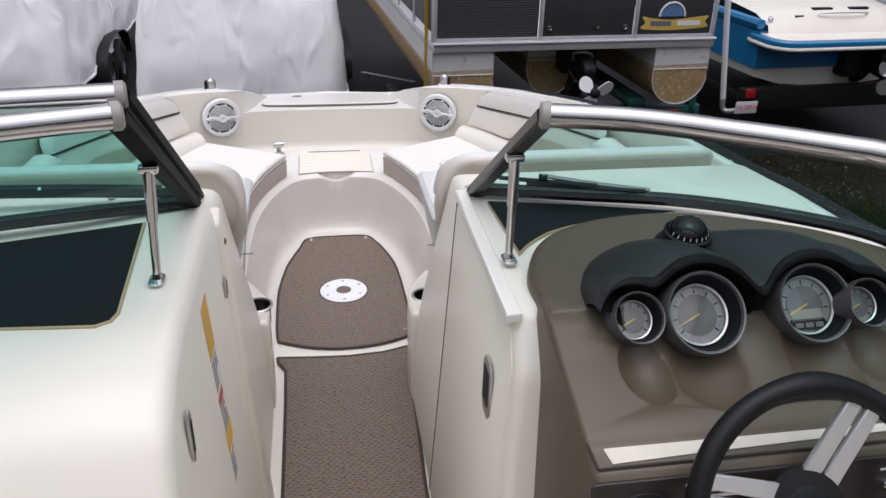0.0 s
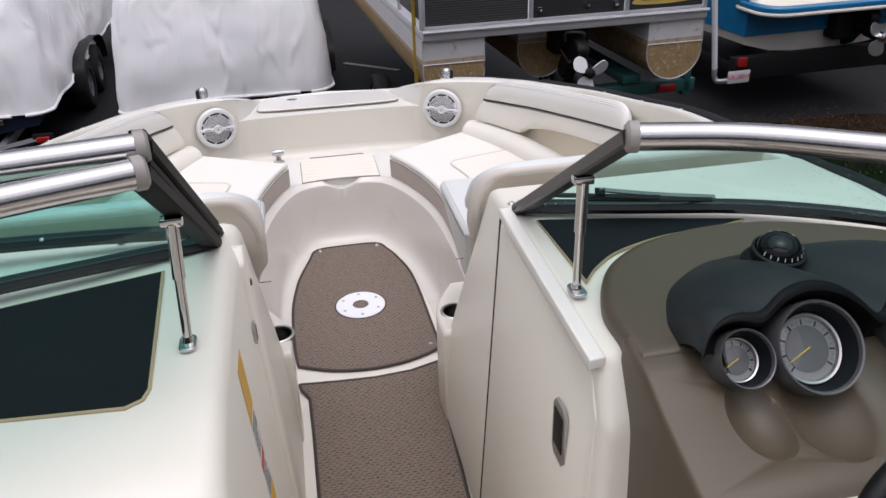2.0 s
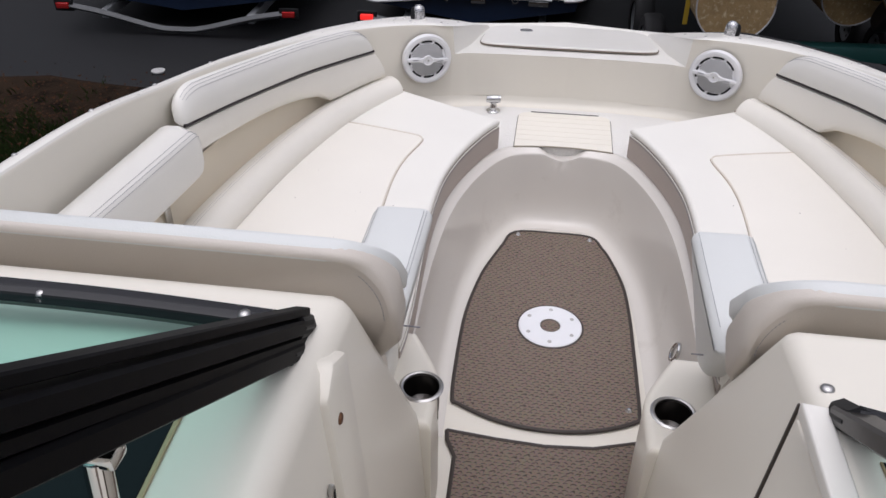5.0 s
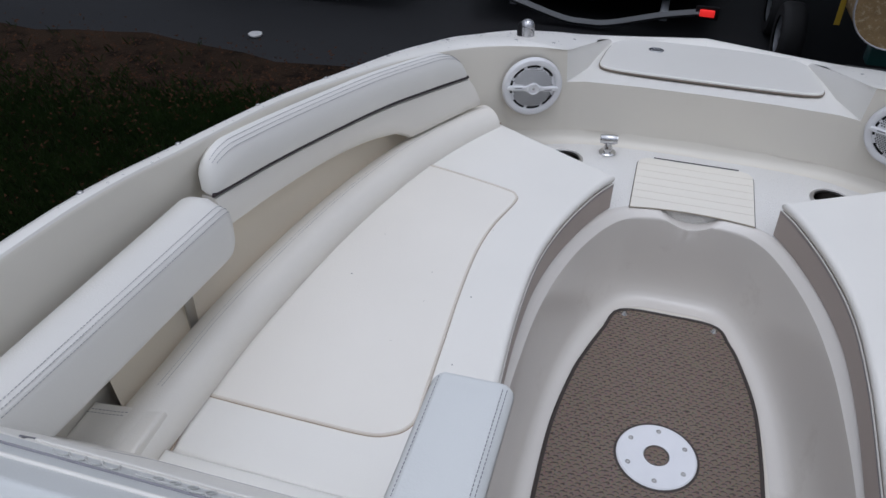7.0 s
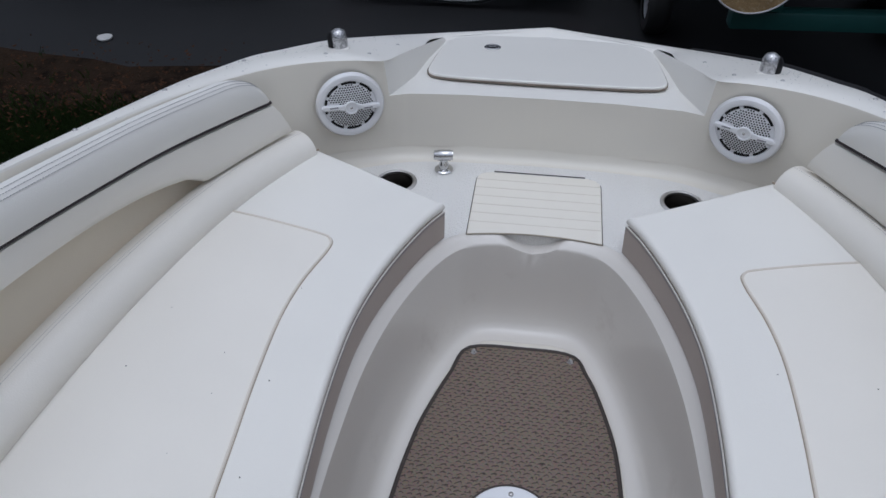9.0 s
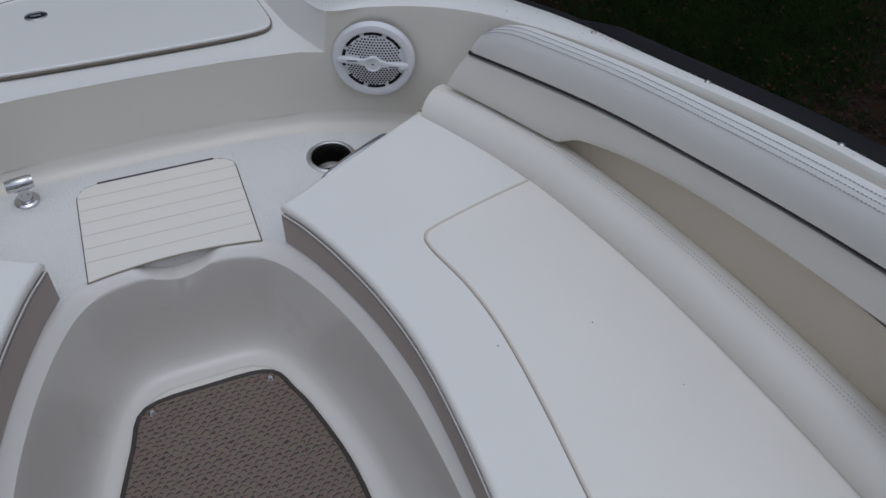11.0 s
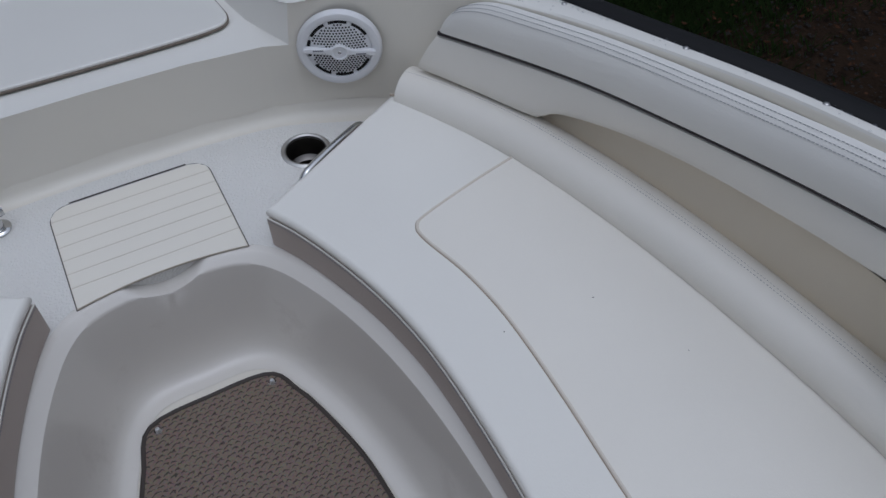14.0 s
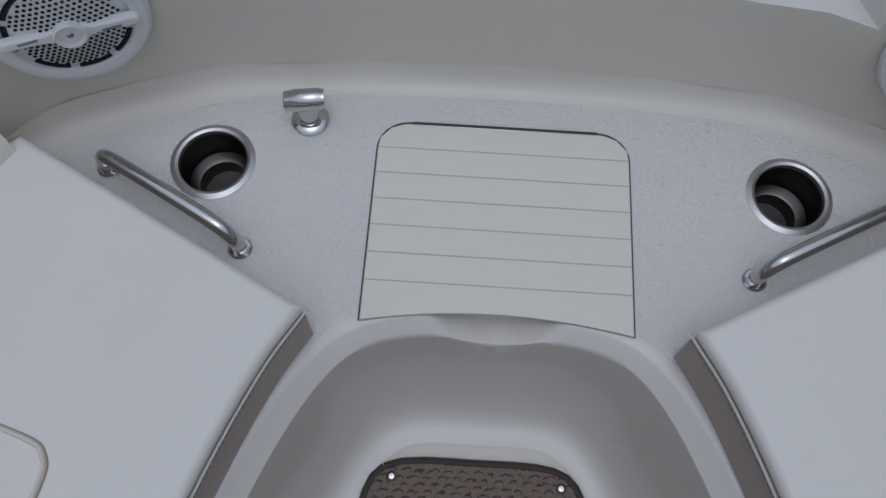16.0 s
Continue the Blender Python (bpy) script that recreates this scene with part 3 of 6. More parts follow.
EMB = surface('pale_grey_thread', (0.58, 0.58, 0.555), 0.6)
for s in (-1, 1):
    X = lambda pts: [(s * x, y) for x, y in pts]
    seat = thing("bow_seat_cushion", "white vinyl bow lounge seat cushion with piped insert panel", "seat cushion", "bow seat cushions")
    outline = spline(X(CUSH), 48).tolist() + spline(X(CUSHO), 40).tolist()
    part("cushion_side", slab(outline, .264, .345, .004, 2), VINYLT, seat, "taupe vinyl side band")
    part("cushion_top", slab(outline, .3455, .371, .012, 5), VINYL, seat)
    part("insert_panel", slab(spline(X(PANEL), 60).tolist() + X([(.85, -.12), (.815, .10), (.757, .35)]), .367, .3735, .003, 2), VINYLC, seat, "cream vinyl insert panel")
    part("piping_seam", tube([(x, y, .3712) for x, y in spline(X(PANEL), 70)], .0042, 6), RUST, seat, "thin brown seam beside the piping")
    part("outer_seam", tube([(x - s * .0015, y, .3700) for x, y in spline(X(CUSHO), 50)], .0026, 6), RUST, seat, "rust-brown seam along the bolster")
    part("piping", tube([(x, y, .3735) for x, y in spline(X(PANEL), 70)], .0030, 6), WELT, seat, "beige welt piping")
    part("edge_welt", tube([(x, y, .3462) for x, y in spline(X(CUSH), 48)], .0017, 6), VINYL, seat, "white welt along the edge")
    part("stitching", stitches([(x, y, .3395) for x, y in inset(spline(X(CUSH), 60), -.0008 * s)], .0009), STITCH, seat, "dark thread along the side band")
    roll = thing("bolster_roll", "cream vinyl bolster roll along the seat's outer edge", "bolster", "bolster rolls")
    path = offset_path(ROLL, s, 44, -.004, -.022)
    rr = [.056] * 44
    part("roll", tube(path, rr, 24, flat=.95), VINYLC, roll)
    for d, h in ((.012, .0505), (-.004, .0525), (.004, .0525)):
        part("stitch_line", stitches([p + np.array((s * d, 0, h)) for p in path if p[1] > -.49]), STITCH, roll)
    corner = thing("bolster_corner", "cream vinyl filler cushion in the seat's aft corner", "cushion", "corner cushions")
    co = X([(.874, -.506), (.95, -.516), (1.005, -.522), (1.005, -.85), (.874, -.75)])
    part("cushion", slab(co, .27, .4435, .008, 4), VINYLC, corner)
    for d in (.006, .014):
        part("stitch_line", stitches([(p[0] + s * d * .5, p[1] - d, .4440) for p in spline([(s * .930, -.524, 0), (s * .95, -.528, 0), (s * .995, -.534, 0)], 20)]), STITCH, corner)
    ln = offset_path(ROLL[:7] + [(.915, -.38, .414), (.920, -.50, .414)], s, 44, .034, -.045)
    up_ = [(s * min(.985, abs(p[0]) + .036), p[1], p[2] + .16) for p in ln]
    mid = [(s * min(.980, abs(p[0]) + .018), p[1], p[2] + .03) for p in ln]
    lin = thing("pocket_liner", "cream padded liner inside the side storage pocket, warm bounce in its colour", "liner", "pocket liners")
    part("panel", sheet([ln, mid, up_]), LINER, lin)
    part("seam", tube(mid, .0016, 5), SEAM, lin, "pale seam")
    # side back pad with black welt, over a panel with a long storage opening
    back = thing("side_backrest_pad", "pale vinyl side backrest pad with black welt above storage pocket", "backrest pad", "side backrest pads")
    q = offset_path(PADQ, s, 110)
    sec = []
    for i, p in enumerate(q):
        e = min(1, i / 20, (109 - i) / 11)
        e = math.sqrt(max(0, 1 - (1 - e) ** 2)) if e < 1 else 1
        h, th = .090 * (.12 + .88 * e), .042 * (.2 + .8 * e)
        ring = []
        for a, c in ((0, 0), (-.35, .08), (-.55, .3), (-.55, .6), (-.40, .85), (-.1, .98), (.25, 1.0), (.55, .9), (.62, .5), (.62, .1), (.4, 0)):
            ring.append((p[0] + s * (a * th + c * .016), p[1], p[2] + c * h))
        sec.append(ring)
    part("pad", sheet(sec, loop_v=True, cap=True), VINYLG, back)
    part("welt", tube(q + np.array((-s * .004, 0, 0)), .0045, 8), PIPE, back, "black piping")
    for a, b, f in ((4, 5, .0), (4, 5, .5), (5, 6, .0)):
        run = [np.array(r_[a]) * (1 - f) + np.array(r_[b]) * f + np.array((-s * .0006, 0, .0006)) for r_ in sec[4:-3]]
        part("stitch_line", stitches(run), STITCH, back)
    lo, hi = offset_path(PANL, s, 60), offset_path(PADQ, s, 60, 0, -.004)
    sec = []
    for a, b in zip(lo, hi):
        ring = []
        for w, d in ((0, 0), (.08, -.008), (.3, -.012), (.7, -.012), (.95, -.006), (1, .006), (1, .022), (.5, .02), (.02, .02)):
            m_ = a + (b - a) * w
            ring.append((m_[0] + s * d, m_[1], m_[2]))
        sec.append(ring)
    part("lower_panel", sheet(sec, loop_v=True, cap=True), VINYLC, back, "cream vinyl panel with cut-out pocket")
    # aft side armrest
    rest = thing("armrest_cushion", "pale vinyl padded side armrest on the hull side", "armrest", "side armrests")
    sec = []
    for i in range(60):
        u = (i / 59) ** 1.6
        y = -.185 - .70 * u
        e = math.sqrt(max(0, 1 - (1 - min(1, u / .07)) ** 2)) if u < .07 else 1
        xi, xo = .870 + .034 * u, .968 + .008 * u
        zc, hz = .616 + .040 * u, .062 * (.25 + .75 * e)
        hx = (xo - xi) / 2 * (.5 + .5 * e)
        cx_ = (xi + xo) / 2
        ring = []
        for k in range(20):
            a = 2 * math.pi * k / 20
            ca, sa = math.cos(a), math.sin(a)
            ring.append((s * (cx_ + hx * math.copysign(abs(ca) ** .45, ca)), y, zc + hz * math.copysign(abs(sa) ** .45, sa) + .012 * (ca > 0) * (sa > 0)))
        sec.append(ring)
    part("pad", sheet(sec, loop_v=True, cap=True), VINYLG, rest)
    for k in (6, 7, 8):
        part("stitch_line", stitches([np.array(r_[k]) + np.array((-s * .0006, 0, .0008)) for r_ in sec[4:]]), STITCH, rest)
    # inner wing armrest
    xc = .279 if s > 0 else -.326
    prof = [(-.505, .690), (-.490, .60), (-.478, .48), (-.475, .41), (-.490, .372), (-.53, .372), (-.60, .42), (-.70, .53), (-.79, .62), (-.84, .68), (-.80, .700), (-.60, .703), (-.53, .702)]
    wing = thing("wing_armrest", "pale grey vinyl wing armrest beside the bow seat", "armrest", "wing armrests")
    wb_ = moved(slab([(p[0], p[1]) for p in spline(prof, 64, True)], xc - .059, xc + .059, .022, 5), Matrix(((0, 0, 1, 0), (1, 0, 0, 0), (0, 1, 0, 0), (0, 0, 0, 1))))
    for v in wb_.verts:
        v.co.x += s * .075 * min(1, max(0, (.69 - v.co.z) / .33))
    part("body", wb_, VINYLW, wing)
    for d in (-.048, .048, .042):
        part("stitch_line", stitches([(xc + d, y, .7045) for y in np.linspace(-.525, -.80, 12)]), STITCH, wing)
    # seat back, reclined against the console
    sb = thing("backrest_cushion", "beige vinyl reclined bow seat backrest with rounded end", "backrest", "bow seat backrests")
    xi, xo, h, r = .235, .955, .612, .10
    o = [(xo, 0), (xo, .30), (xo, .45), (xo, h - .02), (xo - .02, h)] + [(xi + r - r * math.sin(a), h - r + r * math.cos(a)) for a in np.linspace(0, math.pi / 2, 12)] + [(xi + .004, .42), (xi + .075, .25), (xi + .09, 0)]
    tilt = Matrix.Translation((CX * .6, -.615, .40)) @ Matrix.Rotation(radians(90 + 33), 4, 'X')
    shell = slab(X(o), .0, .026, .010, 4)
    for v in shell.verts:
        v.co.z += min(.055, .60 * max(0, .59 - v.co.y)) * min(1, v.co.z / .02)
    part("back_shell", shell, VINYLB, sb, "", m=tilt)
    lower = [(xo - .02, .02), (xo - .02, .437), (xi + .006, .437), (xi + .08, .25), (xi + .095, .02)]
    part("front_panel", slab(X(lower), -.034, .001, .012, 4), VINYL, sb, "white vinyl front face", m=tilt)
    part("centre_panel", slab([(s * x, y) for x, y in rounded(xi + .13, .765, .125, .43, .03)], -.0365, -.033, .002, 2), VINYL, sb, "raised white centre panel", m=tilt)
    part("centre_seam", tube([(s * .765, .437, -.0345), (s * .765, .16, -.0355), (s * .755, .137, -.0355), (s * .735, .125, -.0355), (s * (xi + .02), .118, -.035)], .0016, 6), STITCH, sb, "thin dark seam", m=tilt)
    fold = tilt @ Matrix.Translation((0, .437, -.034)) @ Matrix.Rotation(radians(9), 4, 'X')
    upper = [(xo - .02, .001), (xo - .02, .165), (xo - .035, .18)] + [(xi + r - (r - .006) * math.sin(a), .18 - r + r * math.cos(a)) for a in np.linspace(0, math.pi / 2, 10)] + [(xi + .006, .001)]
    part("head_panel", slab(X(upper), .0, .034, .010, 4), VINYLW, sb, "pale grey upper panel", m=fold)
    part("panel_welt", tube([(s * x, y, -.0008) for x, y in ((xo - .03, .056), (xi + .03, .052))], .0018, 6), STITCH, sb, "thin dark seam", m=fold)
    part("panel_piping", tube([(s * x, y, -.001) for x, y in ((xo - .03, .108), (xi + .06, .102))], .003, 8), VINYL, sb, "white piping", m=fold)
    part("stitch_line", stitches([(x, y, .0268 + min(.055, .60 * max(0, .59 - y))) for x, y in inset(X(o) if area2(X(o)) > 0 else X(o)[::-1], .018) if y > .47]), STITCH, sb, m=tilt)
    for k in range(2):
        wig = [(s * (.50 + .11 * k + .085 * u + .009 * math.sin(u * 26)), .028 + (.015 - .006 * u) * math.cos(u * 26 + k), -.0010) for u in np.linspace(0, 1, 60)]
        part("embroidered_mark", tube(wig, .0011, 5), EMB, sb, "grey embroidered squiggle", m=fold)
    strip = part("retainer_strip", block(s * .962 - .003, s * .962 + .003, -.285, -.258, .36, .56, .002), STEEL)
    tagged(strip, "thin steel strap inside the side storage pocket", "strap", "retainer straps")
    bk = part("seat_rear_cushion", slab(X([(.34, -.542), (.866, -.542), (.868, -.66), (.34, -.66)]), .30, .402, .028, 6), VINYL)
    tagged(bk, "white vinyl strip cushion at the foot of the backrest", "cushion", "strip cushions")

CRUMB = surface("dark_grit", (0.03, 0.022, 0.018), 0.8)
rng = random.Random(21)
grit = bmesh.new()
for _ in range(12):
    x, y = rng.choice((-1, 1)) * rng.uniform(.42, .74), rng.uniform(-.34, .40)
    bmesh.ops.create_icosphere(grit, subdivisions=1, radius=rng.uniform(.0008, .0016), matrix=Matrix.Translation((x, y, .3735)))
tagged(part("grit", grit, CRUMB, smooth=False), "a few dark specks of grit on the seat cushions", "grit", "", "stuff")

fixed("wall_transom", slab([(-1.07, -4.24), (1.07, -4.24), (1.07, -4.18), (-1.07, -4.18)], -.45, .93, .01), GELW, "plain white gelcoat transom closing the stern", "transom")
tl_ = thing("boat_trailer", "black steel boat trailer carrying the open motor boat", "trailer")
for sx in (-1, 1):
    part("bunk", block(sx * .42 - .06, sx * .42 + .06, -3.9, .5, -.74, -.60, .01), BLACK, tl_)
    part("frame_rail", block(sx * .60 - .04, sx * .60 + .04, -4.0, .6, -1.05, -.93, .01), BLACK, tl_)
    for y in (-3.4, -1.7, .1):
        part("upright", block(sx * .42 - .03, sx * .42 + .03, y - .03, y + .03, -.97, -.72, .005), BLACK, tl_)
    for y in (-2.7, -1.9):
        part("tyre", lathe([(.19, -.1), (.30, -.1), (.33, -.06), (.33, .06), (.30, .1), (.19, .1), (.16, .02), (.0001, .02)], 28), BLACK, tl_, m=Matrix.Translation((sx * .82, y, -1.32)) @ Matrix.Rotation(radians(90), 4, 'Y'))
        part("axle_stub", tube([(sx * .60, y, -1.0), (sx * .80, y, -1.32)], .03, 8), BLACK, tl_)
for y in (-3.6, -1.6, .2):
    part("crossmember", block(-.60, .60, y - .04, y + .04, -1.04, -.94, .01), BLACK, tl_)

# ---- floor mats ----
MATO = [(-.135, .488), (.0, .500), (.122, .492), (.160, .43), (.187, .36), (.221, .225), (.233, .08), (.236, -.05), (.238, -.20), (.238, -.31), (.225, -.345), (.12, -.39), (0, -.405), (-.12, -.39), (-.228, -.345), (-.247, -.32), (-.254, -.17), (-.252, .03), (-.230, .20), (-.208, .29), (-.172, .40)]
mat1 = thing("floor_mat", "brown woven vinyl mat in the bow footwell, dark bound edge", "floor mat", "woven floor mats")
mo = spline(MATO, 90, True)
part("weave", slab(mo.tolist(), .0005, .008, .003, 2), WEAVE, mat1)
part("binding", tube([(x, y, .006) for x, y in np.vstack([mo, mo[:1]])], .0055, 8, cap=False), BIND, mat1, "dark bound edge")
MAT2 = [(-.245, -.440), (-.12, -.452), (0, -.458), (.12, -.448), (.225, -.415), (.222, -.46), (.203, -.53), (.188, -.80), (.175, -1.1), (.165, -2.0), (.165, -4.0), (-.21, -4.0), (-.213, -2.0), (-.213, -.70), (-.216, -.52), (-.240, -.47)]
mat2 = thing("floor_mat", "brown woven vinyl runner mat through the walk-through", "floor mat", "woven floor mats")
part("weave", slab(MAT2, .0005, .008, .002, 2), WEAVE, mat2)
part("binding", tube([(x, y, .006) for x, y in MAT2 + MAT2[:1]], .0055, 8, cap=False), BIND, mat2, "dark bound edge")


# ---- fittings of the bow ----
def ring(r, w, h, segs=40):
    """A flat ring with rounded top."""
    return lathe([(r - w, 0), (r - w, h * .7), (r - w * .7, h), (r - w * .3, h), (r, h * .6), (r, 0)], segs)


def facing(p, n, up=(0, 0, 1)):
    """A pose at p whose z looks along n."""
    z = Vector(n).normalized()
    x = Vector(up).cross(z).normalized()
    y = z.cross(x)
    return Matrix.Translation(p) @ Matrix((x, y, z)).transposed().to_4x4()


def words(text, size, material, parent, m, name="lettering"):
    cu = bpy.data.curves.new(name, 'FONT')
    cu.body, cu.size, cu.align_x, cu.align_y, cu.extrude = text, size, 'CENTER', 'CENTER', .0004
    tmp = new("tmp", cu)
    me = bpy.data.meshes.new_from_object(tmp.evaluated_get(bpy.context.evaluated_depsgraph_get()))
    bpy.data.objects.remove(tmp)
    bpy.data.curves.remove(cu)
    me.name = name
    me.transform(m)
    me.materials.append(material)
    ob = new(name, me)
    ob.parent = parent
    return ob


def screw(m, r=.006, parent=None, material=None, name="screw"):
    bm = lathe([(.0001, r * .55), (r * .5, r * .5), (r * .9, r * .25), (r, 0)], 12)
    return part(name, bm, material or STEEL, parent, m=m)


def speaker():
    sp = thing("marine_speaker", "round white marine speaker with honeycomb grille and centre bar", "speaker", "bow speakers")
    part("bezel", lathe([(.091, 0), (.091, .006), (.086, .013), (.078, .015), (.071, .012), (.068, .006)], 48), WHITE, sp)
    dome = lambda r: .006 + .012 * (1 - (r / .07) ** 2)
    part("grille", lathe([(.070, .004)] + [(r, dome(r)) for r in (.068, .058, .045, .03, .015, .0001)], 48), WHITE, sp)
    holes = bmesh.new()
    k = 0
    for i in range(-16, 17):
        for j in range(-16, 17):
            x, y = .0068 * (i + (j % 2) / 2), .0059 * j
            r = math.hypot(x, y)
            if .017 < r < .060 and abs(y + .12 * x) > .0085:
                vs = [holes.verts.new((x + .0024 * math.cos(a), y + .0024 * math.sin(a), dome(r) + .0011)) for a in [math.pi / 6 + math.pi / 3 * q for q in range(6)]]
                holes.faces.new(vs)
    tagged(part("grille_perforation", holes, BLACK, sp, "dark honeycomb openings", smooth=False), kind="stuff")
    for a0 in (30, 73, 116, 159, 215, 258, 301):
        arc = [(.0655 * math.cos(radians(a)), .0655 * math.sin(radians(a)), .0085) for a in np.linspace(a0, a0 + 34, 10)]
        part("slot", tube(arc, .0034, 6, flat=.5), BLACK, sp)
    bar = slab(spline([(-.072, -.006), (-.03, -.0065), (0, -.015), (.03, -.0065), (.072, -.006), (.072, .006), (.03, .0065), (0, .015), (-.03, .0065), (-.072, .006)], 60, True).tolist(), .010, .0225, .003, 3)
    part("centre_bar", moved(bar, Matrix.Rotation(radians(-4), 4, 'Z')), WHITE, sp)
    part("tweeter_ring", lathe([(.0185, .014), (.0185, .0245), (.0165, .0262), (.0140, .0250), (.0132, .018)], 28), WHITE, sp)
    part("tweeter", lathe([(.0132, .0185), (.009, .0215), (.004, .0225), (.0001, .0228)], 24), STEEL, sp, "chrome tweeter cap")
    for x in (-.045, .045):
        part("maker_mark", block(x - .011, x + .011, -.0018 - x * .12, .0018 - x * .12, .0226, .023, 0), STITCH, sp, smooth=False)
    return sp


sp = speaker()
sp.matrix_world = facing((-.507, .899, .452), (.40, -.91, .03))
copy_thing(sp, facing((.507, .899, .452), (-.40, -.91, .03)))


def cup_holder(r, flange, deep):
    c = thing("cup_holder", "stainless steel recessed cup holder with stepped bottom", "cup holder", "cup holders")
    part("flange", lathe([(r - .003, -.004), (r - .002, .002), (r + .002, .0035), (flange, .001), (flange, -.001)], 40), DULL, c)
    part("cup", lathe([(r - .002, .0), (r - .003, -deep * .62), (r - .010, -deep * .70), (r - .014, -deep * .72), (r - .016, -deep), (.0001, -deep)], 40), CUPIN, c, "steel cup, recess shade put into its dark tone", flip=False)
    return c


cups = cup_holder(.0475, .056, .085)
cups.matrix_world = Matrix.Translation((-.378, .831, .2626))
copy_thing(cups, Matrix.Translation((.378, .831, .2626)))
cupr = cup_holder(.0405, .047, .095)
cupr.matrix_world = Matrix.Translation((-.278, -.615, .325))
copy_thing(cupr, Matrix.Translation((.241, -.615, .325)))

for s in (-1, 1):
    rl = thing("grab_rail", "polished stainless grab rail on the bow deck", "grab rail", "grab rails")
    a, b = Vector((s * .512, .813, .2626)), Vector((s * .322, .710, .2626))
    d = (b - a).normalized()
    pts = [a, a + Vector((0, 0, .022)), a + d * .012 + Vector((0, 0, .040)), a + d * .035 + Vector((0, 0, .047)), (a + b) / 2 + Vector((0, 0, .05)), b - d * .035 + Vector((0, 0, .047)), b - d * .012 + Vector((0, 0, .040)), b + Vector((0, 0, .022)), b]
    part("rail", tube(spline([tuple(p) for p in pts], 48), .0098, 14), STEEL, rl)
    for p in (a, b):
        part("foot", lathe([(.0001, .004), (.013, .004), (.0155, .002), (.0155, 0)], 24), STEEL, rl, m=Matrix.Translation(p))

fa = thing("washdown_faucet", "chrome swivel washdown fitting on the bow deck", "faucet")
part("flange", lathe([(.0001, .005), (.012, .008), (.022, .006), (.0255, .003), (.0255, 0)], 32), STEEL, fa)
part("neck", lathe([(.0135, .004), (.0130, .020), (.011, .024), (.011, .042), (.0001, .042)], 24), STEEL, fa)
part("head", moved(lathe([(.0001, -.024), (.012, -.024), (.0135, -.022), (.0135, -.014), (.0150, -.012), (.0150, .020), (.0135, .024), (.0135, .028), (.0001, .028)], 28), Matrix.Translation((-.003, 0, .047)) @ Matrix.Rotation(radians(90), 4, 'Y')), STEEL, fa)
fa.matrix_world = Matrix.Translation((-.258, .903, .2640)) @ Matrix.Rotation(radians(8), 4, 'Z')

lid = thing("step_lid", "cream fibreglass step lid with seven raised plank ribs", "hatch lid")
LX0, LX1, LY0, LY1 = -.163, .170, .629, .904
lo = [(LX1, LY0 - .004), (LX1, LY1 - .04)] + [(LX1 - .04 + .04 * math.cos(a), LY1 - .04 + .04 * math.sin(a)) for a in np.linspace(.2, 1.57, 6)] + [(LX0 + .04 - .04 * math.sin(a), LY1 - .04 + .04 * math.cos(a)) for a in np.linspace(0, 1.4, 6)] + [(LX0, LY1 - .04), (LX0, LY0 - .004)] + [(x, LY0 - .004 + .017 * (1 - ((x - .003) / .166) ** 2)) for x in np.linspace(LX0 + .02, LX1 - .02, 14)]
part("gasket", slab(inset(lo if area2(lo) > 0 else lo[::-1], -.0020).tolist(), .2626, .2642, .0003, 1), BIND, lid, "dark gap round the lid", m=Matrix.Translation((0, .0024, 0)))
part("lid_base", slab(lo, .263, .2672, .0015, 2), SEAM, lid, "tan grooves between ribs")
nrib = 7
for i in range(nrib):
    y0 = LY0 + .012 + (LY1 - LY0 - .012) * i / nrib
    y1 = LY0 + .012 + (LY1 - LY0 - .012) * (i + 1) / nrib - .0013
    if i == 0:
        y0 = LY0 - .004
        o = [(x, y0 + .0005 + .017 * (1 - ((x - .003) / .166) ** 2)) for x in np.linspace(LX0 + .001, LX1 - .001, 14)] + [(LX1 - .001, y1), (LX0 + .001, y1)]
    elif i == nrib - 1:
        o = [(LX0 + .001, y0), (LX1 - .001, y0), (LX1 - .003, y1 - .022), (LX1 - .016, y1 - .007), (LX1 - .036, y1), (LX0 + .036, y1), (LX0 + .016, y1 - .007), (LX0 + .003, y1 - .022)]
    else:
        o = [(LX0 + .001, y0), (LX1 - .001, y0), (LX1 - .001, y1), (LX0 + .001, y1)]
    part("rib", slab(o, .2662, .2683, .0005, 1), GEL, lid)
hin = part("hinge", block(-.118, .128, LY1 - .003, LY1 + .003, .2630, .2690, .001), DULL, lid, "thin steel piano hinge")
part("hinge_pin", tube([(-.118, LY1, .2694), (.128, LY1, .2694)], .0018, 8), BIND, lid)

base = thing("table_base", "round white table pedestal socket plate with six screws", "table base")
part("plate", lathe([(.028, .006), (.030, .0122), (.0895, .0122), (.0925, .0095), (.0925, .006)], 48), PLATE, base)
part("socket", lathe([(.0285, .0125), (.027, .006), (.026, .0005), (.0001, .0005)], 32), DULL, base, "dull metal socket", flip=False)
part("trim_ring", lathe([(.0925, .006), (.0925, .0095), (.098, .0085), (.099, .006)], 48), BIND, base)
for k in range(6):
    a = math.pi / 3 * k + math.pi / 2
    screw(Matrix.Translation((.072 * math.cos(a), .072 * math.sin(a), .0122)), .006, base, DULL)
for i, (x, y) in enumerate(((-.123, .474), (.120, .472), (.211, -.307))):
    part("snap", lathe([(.0001, .007), (.004, .0068), (.0065, .004), (.008, .001), (.009, 0)], 16), STEEL, mat1, "steel snap button", m=Matrix.Translation((x, y, .008)))

